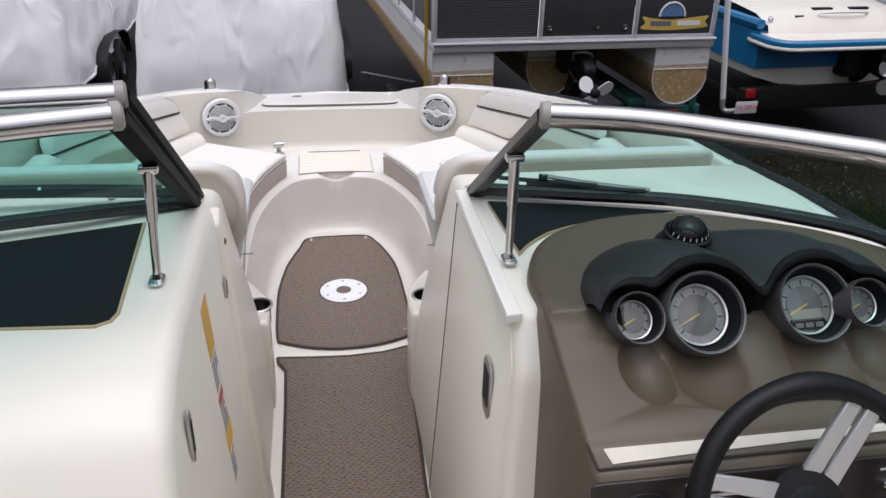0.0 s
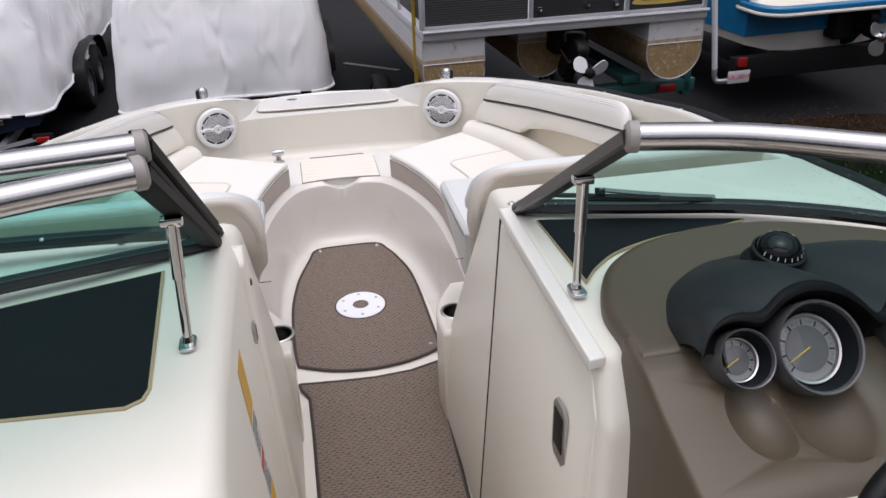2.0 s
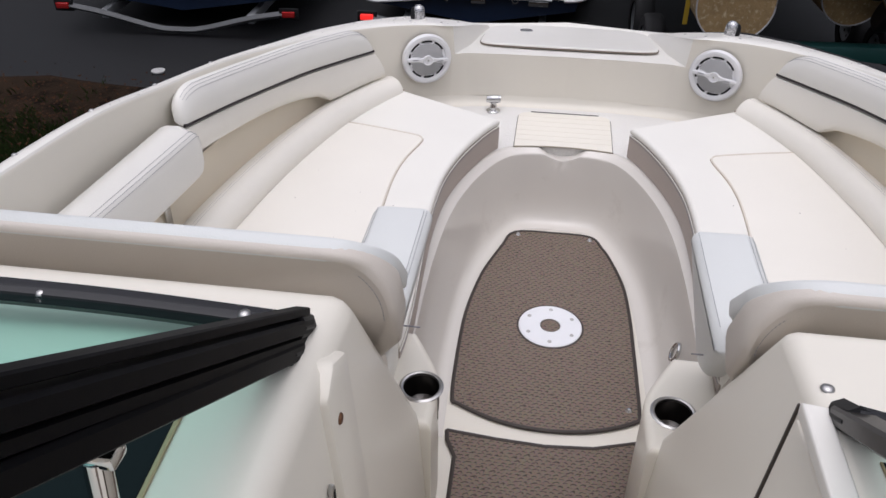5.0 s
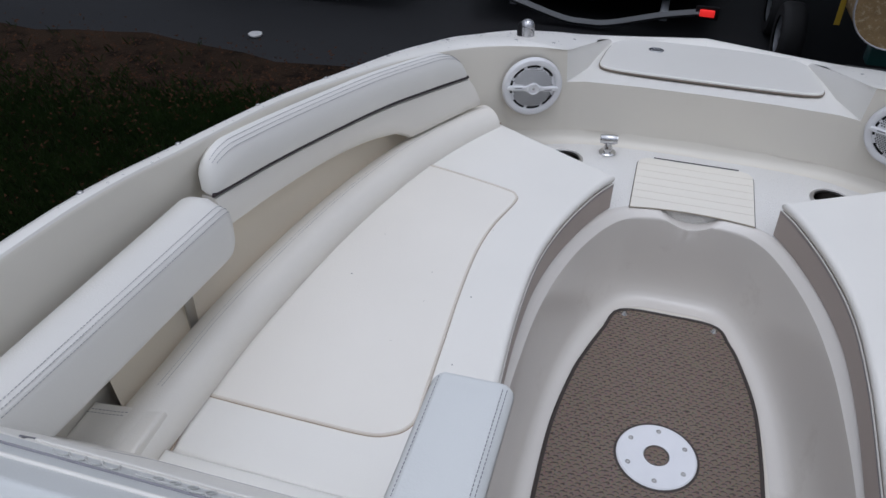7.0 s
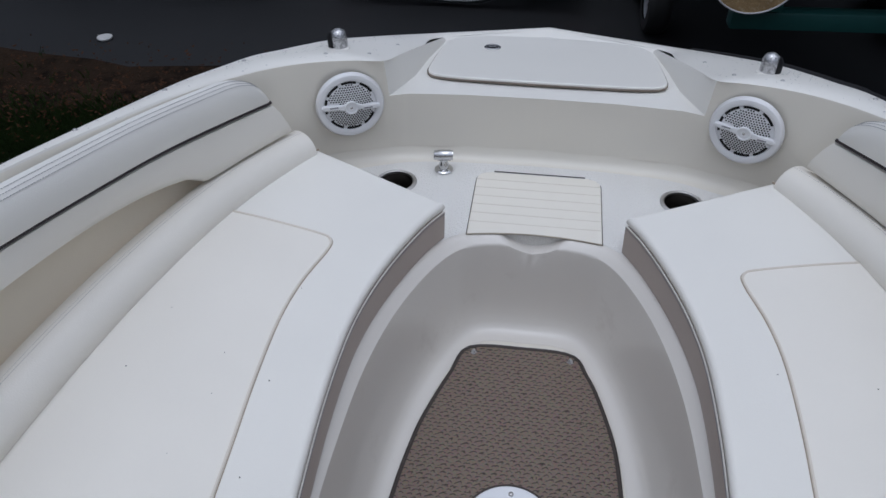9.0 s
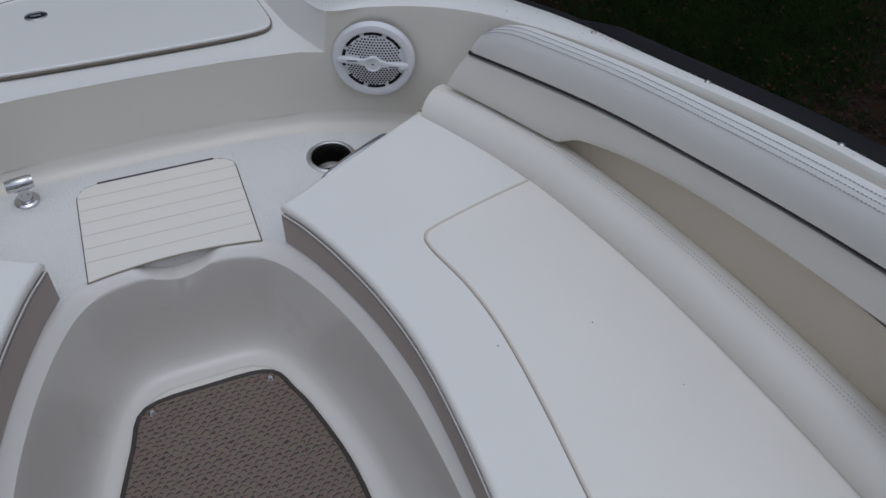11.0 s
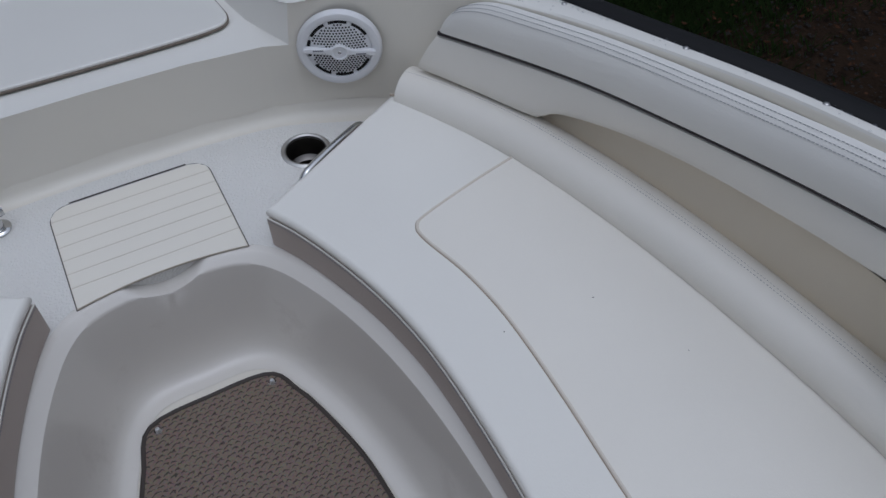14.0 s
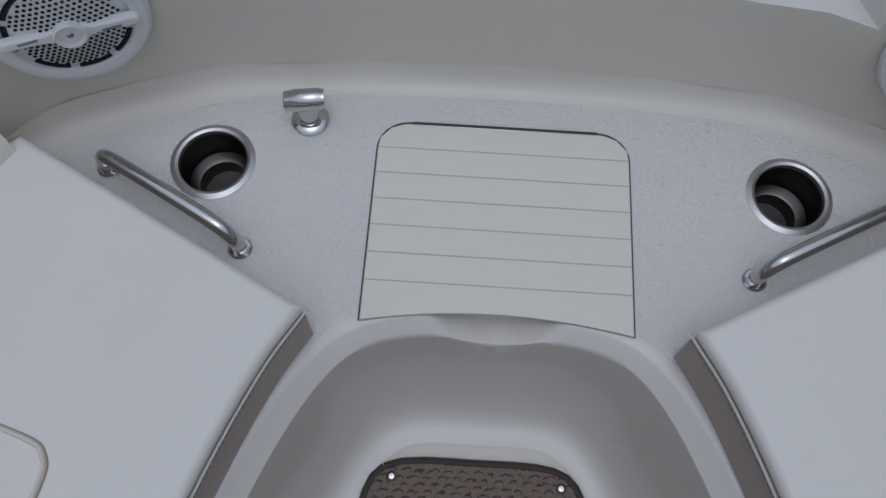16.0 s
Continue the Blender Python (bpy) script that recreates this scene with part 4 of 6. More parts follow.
# anchor hatch
HGASK = surface('brown_gasket', (0.20, 0.165, 0.13), 0.6)
hs = lambda y: .4625 - .17 * (y - 1.0)
ht = thing("anchor_hatch", "white gelcoat anchor locker hatch with small flush latch", "hatch")
half = [(.0, 1.068), (.20, 1.071), (.285, 1.079), (.318, 1.094), (.332, 1.125), (.334, 1.18), (.326, 1.34), (.305, 1.45), (.22, 1.505), (.0, 1.525)]
ho = spline(half + [(-x, y) for x, y in half[-2:0:-1]], 90, True)


def sheared(bm):
    for v in bm.verts:
        v.co.z += hs(v.co.y) - .002
    return bm


part("gasket", sheared(slab(inset(ho if area2(ho) > 0 else ho[::-1], -.0035).tolist(), 0, .0058, .001, 1)), HGASK, ht, "tan hatch gasket")
part("hatch_lid", sheared(slab(ho.tolist(), .001, .0125, .005, 4)), GELW, ht)
m = Matrix.Translation((-.170, 1.375, hs(1.375) + .0108)) @ Matrix.Rotation(radians(-8), 4, 'X')
la = part("latch", ring(.026, .007, .004), STEEL, ht, "chrome flush latch", m=m)
part("latch_well", lathe([(.019, .001), (.018, .0012), (.0001, .0012)], 24), BLACK, la, m=m)
part("latch_key", moved(block(-.012, .012, -.004, .004, .001, .005, .0015), m), STEEL, la)

def on_deck(side, y, w):
    """A point on the gunwale cap, w of the way from its inner to its outer edge."""
    di, do = spline(mirrored(DECKI, side), 300), spline(mirrored(DECKO, side), 300)
    p = di + (do - di) * w
    q = p[int(np.argmin(np.abs(p[:, 1] - y)))]
    return Vector((q[0], q[1], q[2] + .0055 - .004 * abs(w - .5)))


SPECK = surface("wet_chrome", (0.62, 0.62, 0.63), 0.22, .85, vary=0.1, scale=40, fine=300, bump=0.5, dirt=(0.12, 0.12, 0.13), dirt_at=0.52)
for s in (-1, 1):
    nv = thing("bow_light", "rain-speckled chrome bow light with dark lens on the foredeck", "navigation light", "bow lights")
    part("base", lathe([(.030, -.008), (.034, .001), (.030, .004), (.0001, .004)], 28), GELW, nv, "white moulded seat")
    part("housing", lathe([(.0255, .0), (.0265, .022), (.0255, .040), (.0205, .053), (.011, .060), (.0001, .062)], 32), SPECK, nv)
    part("screw", lathe([(.0001, .003), (.004, .002), (.005, 0)], 14), DULL, nv, m=Matrix.Translation((0, -.0185, .051)) @ Matrix.Rotation(radians(52), 4, 'X'))
    part("lens", moved(lathe([(.024, .0), (.025, .022), (.0235, .038), (.017, .049), (.0001, .054)], 28), Matrix.Translation((s * .011, .007, 0))), BLACK, nv, "dark side lens")
    nv.matrix_world = Matrix.Translation(on_deck(s, 1.005, .62)) @ Matrix.Rotation(s * radians(-20), 4, 'Z') @ Matrix.Rotation(radians(-6), 4, 'X') @ Matrix.Scale(.84, 4)
for s in (-1, 1):
    for y, w in ((.985, .25), (.937, .42), (1.16, .25), (.84, .80), (.58, .72), (.33, .74), (.08, .76), (-.17, .78), (-.42, .78), (-.67, .78), (-.92, .78)):
        tagged(screw(facing(on_deck(s, y, w), (0, .15, 1), (0, 1, 0)), .0058, None, DULL, "deck_screw"), "small stainless screw head on the gunwale", "screw", "gunwale screws")

cl = thing("courtesy_light", "oval chrome courtesy light on the footwell wall", "light")
m = Matrix.Translation((.3175, -.215, .140)) @ Matrix.Rotation(radians(-90 + 17), 4, 'Y') @ Matrix.Diagonal((1.15, .95, 1.4, 1))
part("rim", ring(.026, .009, .006), STEEL, cl, m=m)
part("lens", lathe([(.018, .003), (.012, .006), (.0001, .0075)], 24), CLEAR, cl, m=m)

# ---- walk-through: door, labels, latches ----
door = thing("console_door", "cream fibreglass console door with dark flush latch", "door")
fx = lambda y, z: inner(1)(y, z) - .004
part("door_panel", extrude_x([(-1.135, .02), (-1.135, .86), (-1.655, .855), (-1.69, .80), (-1.755, .02)], fx, lambda y, z: inner(1)(y, z) + .004, .004, 2), GEL, door)
part("seam", tube([(inner(1)(0, z) - .001, -1.127, z) for z in np.linspace(.01, .872, 12)], .003, 6), BIND, door, "dark door seam")
lt = part("latch_plate", slab([(-.030, -.045), (-.018, -.060), (.018, -.060), (.030, -.045), (.030, .045), (.018, .060), (-.018, .060), (-.030, .045)], 0, .006, .002), DULL, door, "dull metal flush latch", m=Matrix.Translation((inner(1)(0, .68) - .004, -1.575, .68)) @ Matrix.Rotation(radians(-90), 4, 'Y') @ Matrix.Rotation(radians(90), 4, 'Z'))
part("latch_opening", moved(block(-.021, .021, -.042, .034, 0, .0075, .002), Matrix.Translation((inner(1)(0, .68) - .004, -1.575, .68)) @ Matrix.Rotation(radians(-90), 4, 'Y') @ Matrix.Rotation(radians(90), 4, 'Z')), BLACK, lt)
lip_ = slab([(.221, -1.158), (.249, -1.162), (.246, -1.672), (.219, -1.676)], .888, .9075, .004, 3)
for v in lip_.verts:
    v.co.z += .016 * (v.co.y + 1.16)
fixed("trim_door_lip", lip_, GELW, "white gelcoat lip along the console's top edge", "trim")

jamb = fixed("trim_jamb", extrude_x([(-1.10, .0), (-1.10, .86), (-1.15, .885), (-1.19, .86), (-1.19, .0)], lambda y, z: inner(-1)(y, z) + .012, lambda y, z: inner(-1)(y, z) - .02, .008, 2), GEL, "cream gelcoat door jamb on the port console", "jamb")
xl = lambda z, d=.003: inner(-1)(0, z) + d
lab = thing("warning_label", "long worn warning sticker with orange head on the port console", "label")
ORANGE = surface("orange_print", (0.75, 0.42, 0.03), 0.4, vary=0.1)
PAPER = surface("white_print", (0.72, 0.71, 0.68), 0.4, vary=0.15, scale=20, dirt=(.45, .43, .40))
REDP = surface("red_print", (0.55, 0.06, 0.05), 0.4)
INK = surface("grey_print", (0.16, 0.16, 0.17), 0.5)


def sticker(name, y0, y1, z0, z1, mt, parent, d):
    return part(name, extrude_x([(y0, z0), (y0, z1), (y1, z1), (y1, z0)], lambda y, z: xl(z, d), lambda y, z: xl(z, d - .001), 0), mt, parent, smooth=False)


sticker("backing", -1.49, -1.425, .42, .83, PAPER, lab, .0015)
sticker("orange_head", -1.49, -1.425, .72, .83, ORANGE, lab, .002)
sticker("orange_block", -1.49, -1.425, .50, .545, ORANGE, lab, .002)
sticker("red_block", -1.49, -1.44, .615, .635, REDP, lab, .002)
rng = random.Random(4)
for i in range(26):
    z = .43 + .011 * i
    if abs(z - .625) > .015 and abs(z - .52) > .028:
        sticker("text_bar", -1.487, -1.487 + rng.uniform(.03, .057), z, z + .0045, INK, lab, .0022)
for y, z, k in ((-1.215, .725, .55), (-1.75, .765, 1.0)):
    pl = thing("flush_latch", "narrow steel flush latch on the port console", "latch", "port latches")
    part("plate", slab(spline([(-.012, 0), (-.010, .032), (0, .05), (.010, .032), (.012, 0), (.010, -.032), (0, -.05), (-.010, -.032)], 30, True).tolist(), 0, .006, .002), DULL, pl)
    part("slot", block(-.005, .005, -.03, .03, 0, .007, .001), BLACK, pl)
    pl.matrix_world = Matrix.Translation((xl(z, .002), y, z)) @ Matrix.Rotation(radians(90), 4, 'Y') @ Matrix.Rotation(radians(90), 4, 'Z') @ Matrix.Diagonal((k, k, 1, 1))
rv = part("plug", lathe([(.0001, .004), (.006, .003), (.008, 0)], 14), surface("rusty_brass", (.18, .09, .05), .5, .6), m=Matrix.Translation((xl(.81, .012), -1.165, .81)) @ Matrix.Rotation(radians(90), 4, 'Y'))
tagged(rv, "small rusty brass plug in the door jamb", "plug")

# ---- windshield ----
WB = [(.262, -1.190, .918), (.45, -1.248, .922), (.68, -1.318, .926), (.88, -1.437, .93), (.99, -1.575, .935), (1.03, -1.9, .95)]
WT = [(.264, -1.665, 1.245), (.435, -1.735, 1.248), (.565, -1.822, 1.25), (.66, -1.895, 1.25), (.73, -2.0, 1.25), (.76, -2.2, 1.25)]
WTS = [(.262, -1.664, 1.230), (.366, -1.691, 1.230), (.438, -1.724, 1.230), (.504, -1.766, 1.230), (.566, -1.805, 1.230), (.624, -1.845, 1.230), (.66, -1.873, 1.230), (.73, -1.98, 1.232), (.76, -2.2, 1.235)]
GUNM = surface("gunmetal_frame", (0.045, 0.042, 0.040), 0.32, .5, vary=0.2, scale=14, bump=0.03)
DROP = surface("wet_black_gasket", (0.02, 0.02, 0.022), 0.2, vary=0.3)


def pane(s, shift, wb, wt, name, label, ribs=((.0, .016, .011, GUNM),)):
    ws = thing(name, label, "windshield", "windshield panes")
    C = -.0455
    f = lambda pts: [(s * (x if s > 0 else x - 2 * C * 0) + (0 if s > 0 else 2 * C) + shift[0], y + shift[1], z + shift[2]) for x, y, z in pts]
    b, t = spline(f(wb), 30), spline(f(wt), 30)
    rows = [b + (t - b) * w for w in np.linspace(.0, 1, 8)]
    g = part("glass", sheet(rows), GLASS, ws, "green-tinted glass")
    g.visible_shadow = False
    part("top_rail", tube(t, .0180, 16), RAILM, ws, "bright aluminium top rail")
    n = (t[1] - t[0]) / np.linalg.norm(t[1] - t[0])
    part("end_cap", tube([t[0] - n * .012, t[0] - n * .008, t[0] + n * .004], [.016, .0205, .0205], 16), surface("grey_cap", (.33, .31, .29), .45), ws, "grey plastic end cap")
    part("bottom_rail", tube(b + np.array((0, -.004, .004)), .018, 8, flat=.8), DROP, ws, "black lower rail")
    e0, e1 = b[0], t[0]
    d = (e1 - e0) / np.linalg.norm(e1 - e0)
    nrm = np.array((0, d[2], -d[1]))
    for off, wide, thick, mt in ribs:
        a_, b_ = e0 + nrm * off - d * .02, e1 + nrm * off
        rows = [[q + np.array((dx, 0, 0)) + nrm * dn for dx, dn in ((-wide, -thick * .7), (-wide * .75, -thick), (wide * .75, -thick), (wide, -thick * .7), (wide, thick * .7), (wide * .75, thick), (-wide * .75, thick), (-wide, thick * .7))] for q in (a_, a_ + d * .002, b_ - d * .002, b_)]
        part("side_channel", sheet(rows, loop_v=True, cap=True), mt, ws, "dark anodised side channel", smooth=False)
    part("corner_foot", tube([e0 - d * .030, e0 + d * .012], .017, 8), BLACK, ws, "black plastic foot")
    return ws


pane(1, (0, 0, 0), WB, WTS, "windshield", "framed curved windshield with bright top rail over the helm")
pane(-1, (.013, .010, -.004), [(.262, -1.165, .902)] + WB[1:], WT, "windshield", "framed curved windshield with bright top rail on the port side", ((.0, .016, .011, DARKALU),))
WB2 = [(.262, -1.165, .892), (.50, -1.168, .905), (.75, -1.185, .918), (.86, -1.205, .925)]
WT2 = [(.264, -1.665, 1.245), (.435, -1.705, 1.248), (.62, -1.75, 1.25), (.70, -1.78, 1.25)]
pane(-1, (.014, .047, .014), WB2, WT2, "walk_through_window", "folded-open centre windshield panel with black frame", ((.0, .016, .009, DARKALU), (.017, .010, .005, DARKALU), (-.017, .012, .006, DARKALU)))
for x, y, z in ((-.346, -1.100, .90), (-.395, -1.128, .926), (-.516, -1.090, .90), (-.64, -1.135, .934)):
    tagged(screw(Matrix.Translation((x, y, z if z > .91 else .889)), .008, None, DULL, "snap_stud"), "steel canvas snap stud near the windshield", "snap stud", "snap studs")
tagged(screw(Matrix.Translation((.258, -1.125, .898)), .008, None, DULL, "snap_stud"), "steel canvas snap stud near the windshield", "snap stud", "snap studs")
for foot, top in (((.263, -1.497, .905), (.260, -1.506, 1.108)), ((-.355, -1.500, .902), (-.347, -1.478, 1.098))):
    po = thing("windshield_brace", "polished steel brace rod holding the windshield frame", "brace", "windshield braces")
    f_, t_ = Vector(foot), Vector(top)
    d = t_ - f_
    part("rod", tube([f_ + d * .05, f_ + d * .12, f_ + d * .55], .0072, 12), STEEL, po)
    part("sleeve", tube([f_ + d * .55, f_ + d * .98], .0095, 12), STEEL, po)
    part("foot_plate", slab(rounded(-.013, .013, -.024, .018, .010), 0, .006, .002), STEEL, po, m=Matrix.Translation(foot))
    part("foot_lug", tube([f_, f_ + d * .07], [.011, .008], 12), STEEL, po)
    part("top_clip", block(t_.x - .016, t_.x + .016, t_.y - .008, t_.y + .012, t_.z - .008, t_.z + .006, .003), STEEL, po)

gb, gt = spline(WB, 60), spline(WTS, 60)


def on_glass(u, w, lift):
    i = min(58, int(u * 59))
    f = u * 59 - i
    b, t = gb[i] * (1 - f) + gb[i + 1] * f, gt[i] * (1 - f) + gt[i + 1] * f
    tan = gb[i + 1] - gb[i]
    n = np.cross(tan, t - b)
    n /= np.linalg.norm(n)
    if n[2] < 0:
        n = -n
    return b + (t - b) * w + n * lift


for u0, u1, w0, w1 in ((.03, .24, .17, .13), (.10, .33, .10, .075)):
    wp = thing("windshield_wiper", "black wiper blade resting low on the windshield", "wiper", "windshield wipers")
    part("blade", tube([on_glass(u0 + (u1 - u0) * k / 12, w0 + (w1 - w0) * k / 12, .008) for k in range(13)], .006, 6, flat=.7), BLACK, wp)
    part("arm", tube([on_glass(u0 + (u1 - u0) * (.45 + .6 * k / 8), (w0 + w1) / 2 + .015 - .09 * k / 8, .018) for k in range(9)], .0045, 6), DULL, wp, "grey wiper arm")
    part("clip", tube([on_glass(u0 + (u1 - u0) * (.42 + .03 * k), (w0 + w1) / 2 + .006, .014) for k in range(4)], .009, 6), BLACK, wp)
rng = random.Random(5)
spots = [on_glass(min(.99, abs(rng.gauss(.62, .22))), rng.uniform(.06, .85), .001) for _ in range(420)]
spots += [on_glass(rng.uniform(.02, .6), abs(rng.gauss(.06, .025)), .001) for _ in range(260)]
me = drops(spots, .0007, .0019, rng)
me.name = "water_drops"
me.materials.append(WATER)
tagged(new("water_drops", me), "scattered rain drops on the windshield glass", "water drops", "", "stuff")

# ---- port console top and helm ----
TAN = surface("tan_edge", (.42, .34, .2), .5)
io = [(-.421, -1.257), (-.402, -1.60), (-.408, -1.622), (-.428, -1.634), (-.95, -1.60), (-.95, -1.42), (-.72, -1.335)]
ip = thing("antiglare_panel", "black inset panel on the console top with tan edge", "panel", "console panels")
part("edge", slab(inset(io if area2(io) > 0 else io[::-1], -.005).tolist(), .894, .9025, .001, 1), TAN, ip)
part("face", slab(io, .895, .904, .0015, 2), PAD, ip)
io = [(.280, -1.232), (.45, -1.268), (.66, -1.325)] + spline([(.62, -1.335), (.49, -1.350), (.385, -1.385), (.325, -1.430), (.290, -1.472)], 16).tolist()
ip = thing("antiglare_panel", "black inset panel on the console top with tan edge", "panel", "console panels")
part("edge", slab(inset(io if area2(io) > 0 else io[::-1], -.0015).tolist(), .894, .9080, .001, 1), TAN, ip)
part("face", slab(io, .895, .9095, .0015, 2), PAD, ip)

dash = thing("helm_dash", "taupe moulded helm dash with charcoal instrument hood", "dashboard")
dr = spline([(.276, -1.66), (.282, -1.56), (.345, -1.440), (.477, -1.368), (.666, -1.360), (.872, -1.45), (.985, -1.56)], 40).tolist() + [(.99, -1.72), (.275, -1.72)]
part("dash_top", slab(dr, .86, .925, .018, 4), TAUPE, dash)
df = part("dash_face", extrude_x([(-1.66, .60), (-1.66, .9235), (-1.735, .917), (-1.80, .890), (-1.93, .850), (-1.945, .838), (-1.982, .831), (-1.990, .815), (-2.036, .705), (-1.99, .60), (-1.93, .35), (-1.70, .35)], .272, .988, .010, 3), TAUPE, dash)
GA = [(.400, -1.778, .943, .0415), (.507, -1.780, .946, .0660), (.696, -1.772, .946, .0650), (.781, -1.785, .948, .0400)]
for gx, gr in ((.498, .062), (.692, .062), (.402, .043), (.782, .043)):
    ball = bmesh.new()
    bmesh.ops.create_uvsphere(ball, u_segments=28, v_segments=18, radius=1)
    moved(ball, Matrix.Translation((gx, -1.838, .911)) @ Matrix.Rotation(radians(18), 4, 'X') @ Matrix.Diagonal((gr * 1.22, .096 if gr > .05 else .074, .060, 1)))
    carve(df, ball)
for gx, wide in ((.462, .128), (.738, .132)):
    ball = bmesh.new()
    bmesh.ops.create_uvsphere(ball, u_segments=40, v_segments=24, radius=1)
    moved(ball, Matrix.Translation((gx, -1.835, .934)) @ Matrix.Rotation(radians(18), 4, 'X') @ Matrix.Diagonal((wide, .122, .062, 1)))
    carve(df, ball)
df.data.set_sharp_from_angle(angle=radians(50))
FC = spline([(.340, -1.70), (.352, -1.635), (.398, -1.553), (.487, -1.489), (.561, -1.476), (.722, -1.486), (.822, -1.521), (.90, -1.62), (.945, -1.70)], 90)
crest = []
for i in range(90):
    ax = .336 + .606 * i / 89
    h = .024 - .085 * max(0, (abs(ax - .592) - .225) / .078) ** 1.4
    for gx, gy, gz, gr in GA:
        R = gr * 1.24 + .014
        d = (ax - gx) / R
        if abs(d) < 1:
            h = max(h, R * math.sqrt(1 - d * d))
    crest.append((ax, h))
for _ in range(4):
    crest = [crest[0]] + [(crest[i][0], (crest[i - 1][1] + 2 * crest[i][1] + crest[i + 1][1]) / 4) for i in range(1, 89)] + [crest[-1]]
rows = []
for j in range(17):
    v = j / 16
    row = []
    for (fx_, fy_), (ax, h) in zip(FC, crest):
        ye, ze = -1.784 + h * .63, .945 + h * .78
        row.append((fx_ + (ax - fx_) * v, fy_ + (ye - fy_) * v, .921 + (ze - .921) * (math.sin(v * math.pi / 2) ** .8 if v > 0 else 0)))
    rows.append(row)
edge = rows[-1]
lip = [edge]
taper = [min(1, .02 + min(i, 89 - i) / 12) for i in range(90)]
for out_, down in ((.005, .003), (.008, .009), (.007, .016), (.0, .020), (-.03, .021), (-.055, .040), (-.055, .12)):
    lip.append([(x, y - .78 * out_ * k - .63 * down * k, z + .63 * out_ * k - .78 * down * k) for (x, y, z), k in zip(edge, taper)])
part("hood_lip", sheet(lip), LIP, dash, "black rolled front lip of the hood")
part("instrument_hood", sheet(rows), HOODM, dash, "charcoal padded instrument hood")
FACE = surface("silver_dial", (.12, .125, .125), .4, .0, vary=.25, scale=30)
RINGF = surface("pale_dial_ring", (.26, .27, .27), .4, vary=.15, scale=25)
GREY = surface("grey_shroud", (.16, .15, .15), .4, vary=.1)
YEL = surface("yellow_needle", (.8, .6, .05), .4)
RIMG = surface("satin_bezel", (.12, .12, .125), .35, .4, vary=.1)
for gx, gy, gz, gr in GA:
    gm = facing((gx, gy, gz), (.02, -.78, .63))
    ga = thing("gauge", "round silver dial gauge sunk in a dark tube with grey bezel", "gauge", "dash gauges", at=gm)
    R = gr
    part("bezel", lathe([(R * .90, -.004), (R * .925, .003), (R * .97, .004), (R, -.001), (R * .98, -.05)], 44), RIMG, ga)
    part("shroud", lathe([(R * .91, -.002), (R * .80, -.020), (R * .76, -.034)], 44), PAD, ga, "black inner tube", flip=False)
    part("rim", lathe([(R * .66, -.033), (R * .69, -.025), (R * .74, -.024), (R * .78, -.032)], 40), DULL, ga, "chrome inner rim")
    dial = part("dial", lathe([(R * .70, -.031), (R * .4, -.031), (.0001, -.031)], 40), RINGF, ga)
    part("dial_face", lathe([(R * .50, -.0304), (.0001, -.0304)], 36), FACE, dial)
    part("dial_shade", slab([(R * .50 * math.cos(a), R * .50 * math.sin(a)) for a in np.linspace(radians(105), radians(225), 16)] + [(-R * .06, 0)], -.0303, -.0296, .0001, 1), INK, dial, "dark dial sector", smooth=False)
    tk = bmesh.new()
    for k in range(25):
        a = radians(-40 + 260 * k / 24)
        tk2 = block(R * (.57 if k % 3 else .51), R * (.60 if k % 3 else .635), -.0004 if k % 3 else -.0011, .0004 if k % 3 else .0011, -.0302, -.0297, 0)
        moved(tk2, Matrix.Rotation(a, 4, 'Z'))
        tk = merge(tk, tk2)
    tagged(part("scale_marks", tk, BLACK, dial, "black scale marks", smooth=False), kind="stuff")
    part("needle", moved(block(-.004, R * .52, -.0007, .0007, -.029, -.0277, 0), Matrix.Rotation(radians(205), 4, 'Z')), YEL, dial, "yellow needle", smooth=False)
    if gx == .696:
        part("button_bar", slab(rounded(-R * .5, R * .5, -R * .62, -R * .38, .006), -.0305, -.027, .001, 1), BLACK, dial, "black button bar")
        part("display", slab(rounded(-R * .42, R * .42, -R * .34, -R * .10, .002), -.0300, -.0292, .0003, 1), surface("grey_display", (.30, .32, .27), .3), dial, "grey display window")
        for bx in (-.018, 0, .018):
            part("button", slab(rounded(bx - .007, bx + .007, -R * .56, -R * .44, .002), -.0275, -.0255, .0006, 1), GREY, dial)
    part("lens", lathe([(R * .70, -.0265), (R * .4, -.0255), (.0001, -.0252)], 32), CLEAR, ga).visible_shadow = False

cp = thing("compass", "black domed dash compass with white degree marks", "compass")
part("base", lathe([(.0001, .012), (.040, .016), (.046, .010), (.052, 0)], 32), BLACK, cp)
part("dome", lathe([(.037, .012), (.037, .022), (.034, .036), (.026, .049), (.014, .056), (.0001, .058)], 32), surface("smoked_dome", (.006, .006, .007), .05, spec=.35, bump=0), cp)
part("collar", lathe([(.037, .018), (.041, .020), (.041, .030), (.037, .032)], 32), BLACK, cp)
for k in range(9):
    a = radians(-90 - 70 + 140 * k / 8)
    part("degree_mark", block(-.0006, .0006, -.003, .003, 0, .0006, 0), WHITE, cp, m=Matrix.Rotation(a + radians(90), 4, 'Z') @ Matrix.Translation((0, -.0345, .036)) @ Matrix.Rotation(radians(70), 4, 'X'), smooth=False)
cp.matrix_world = Matrix.Translation((.557, -1.582, .960)) @ Matrix.Rotation(radians(10), 4, 'X')

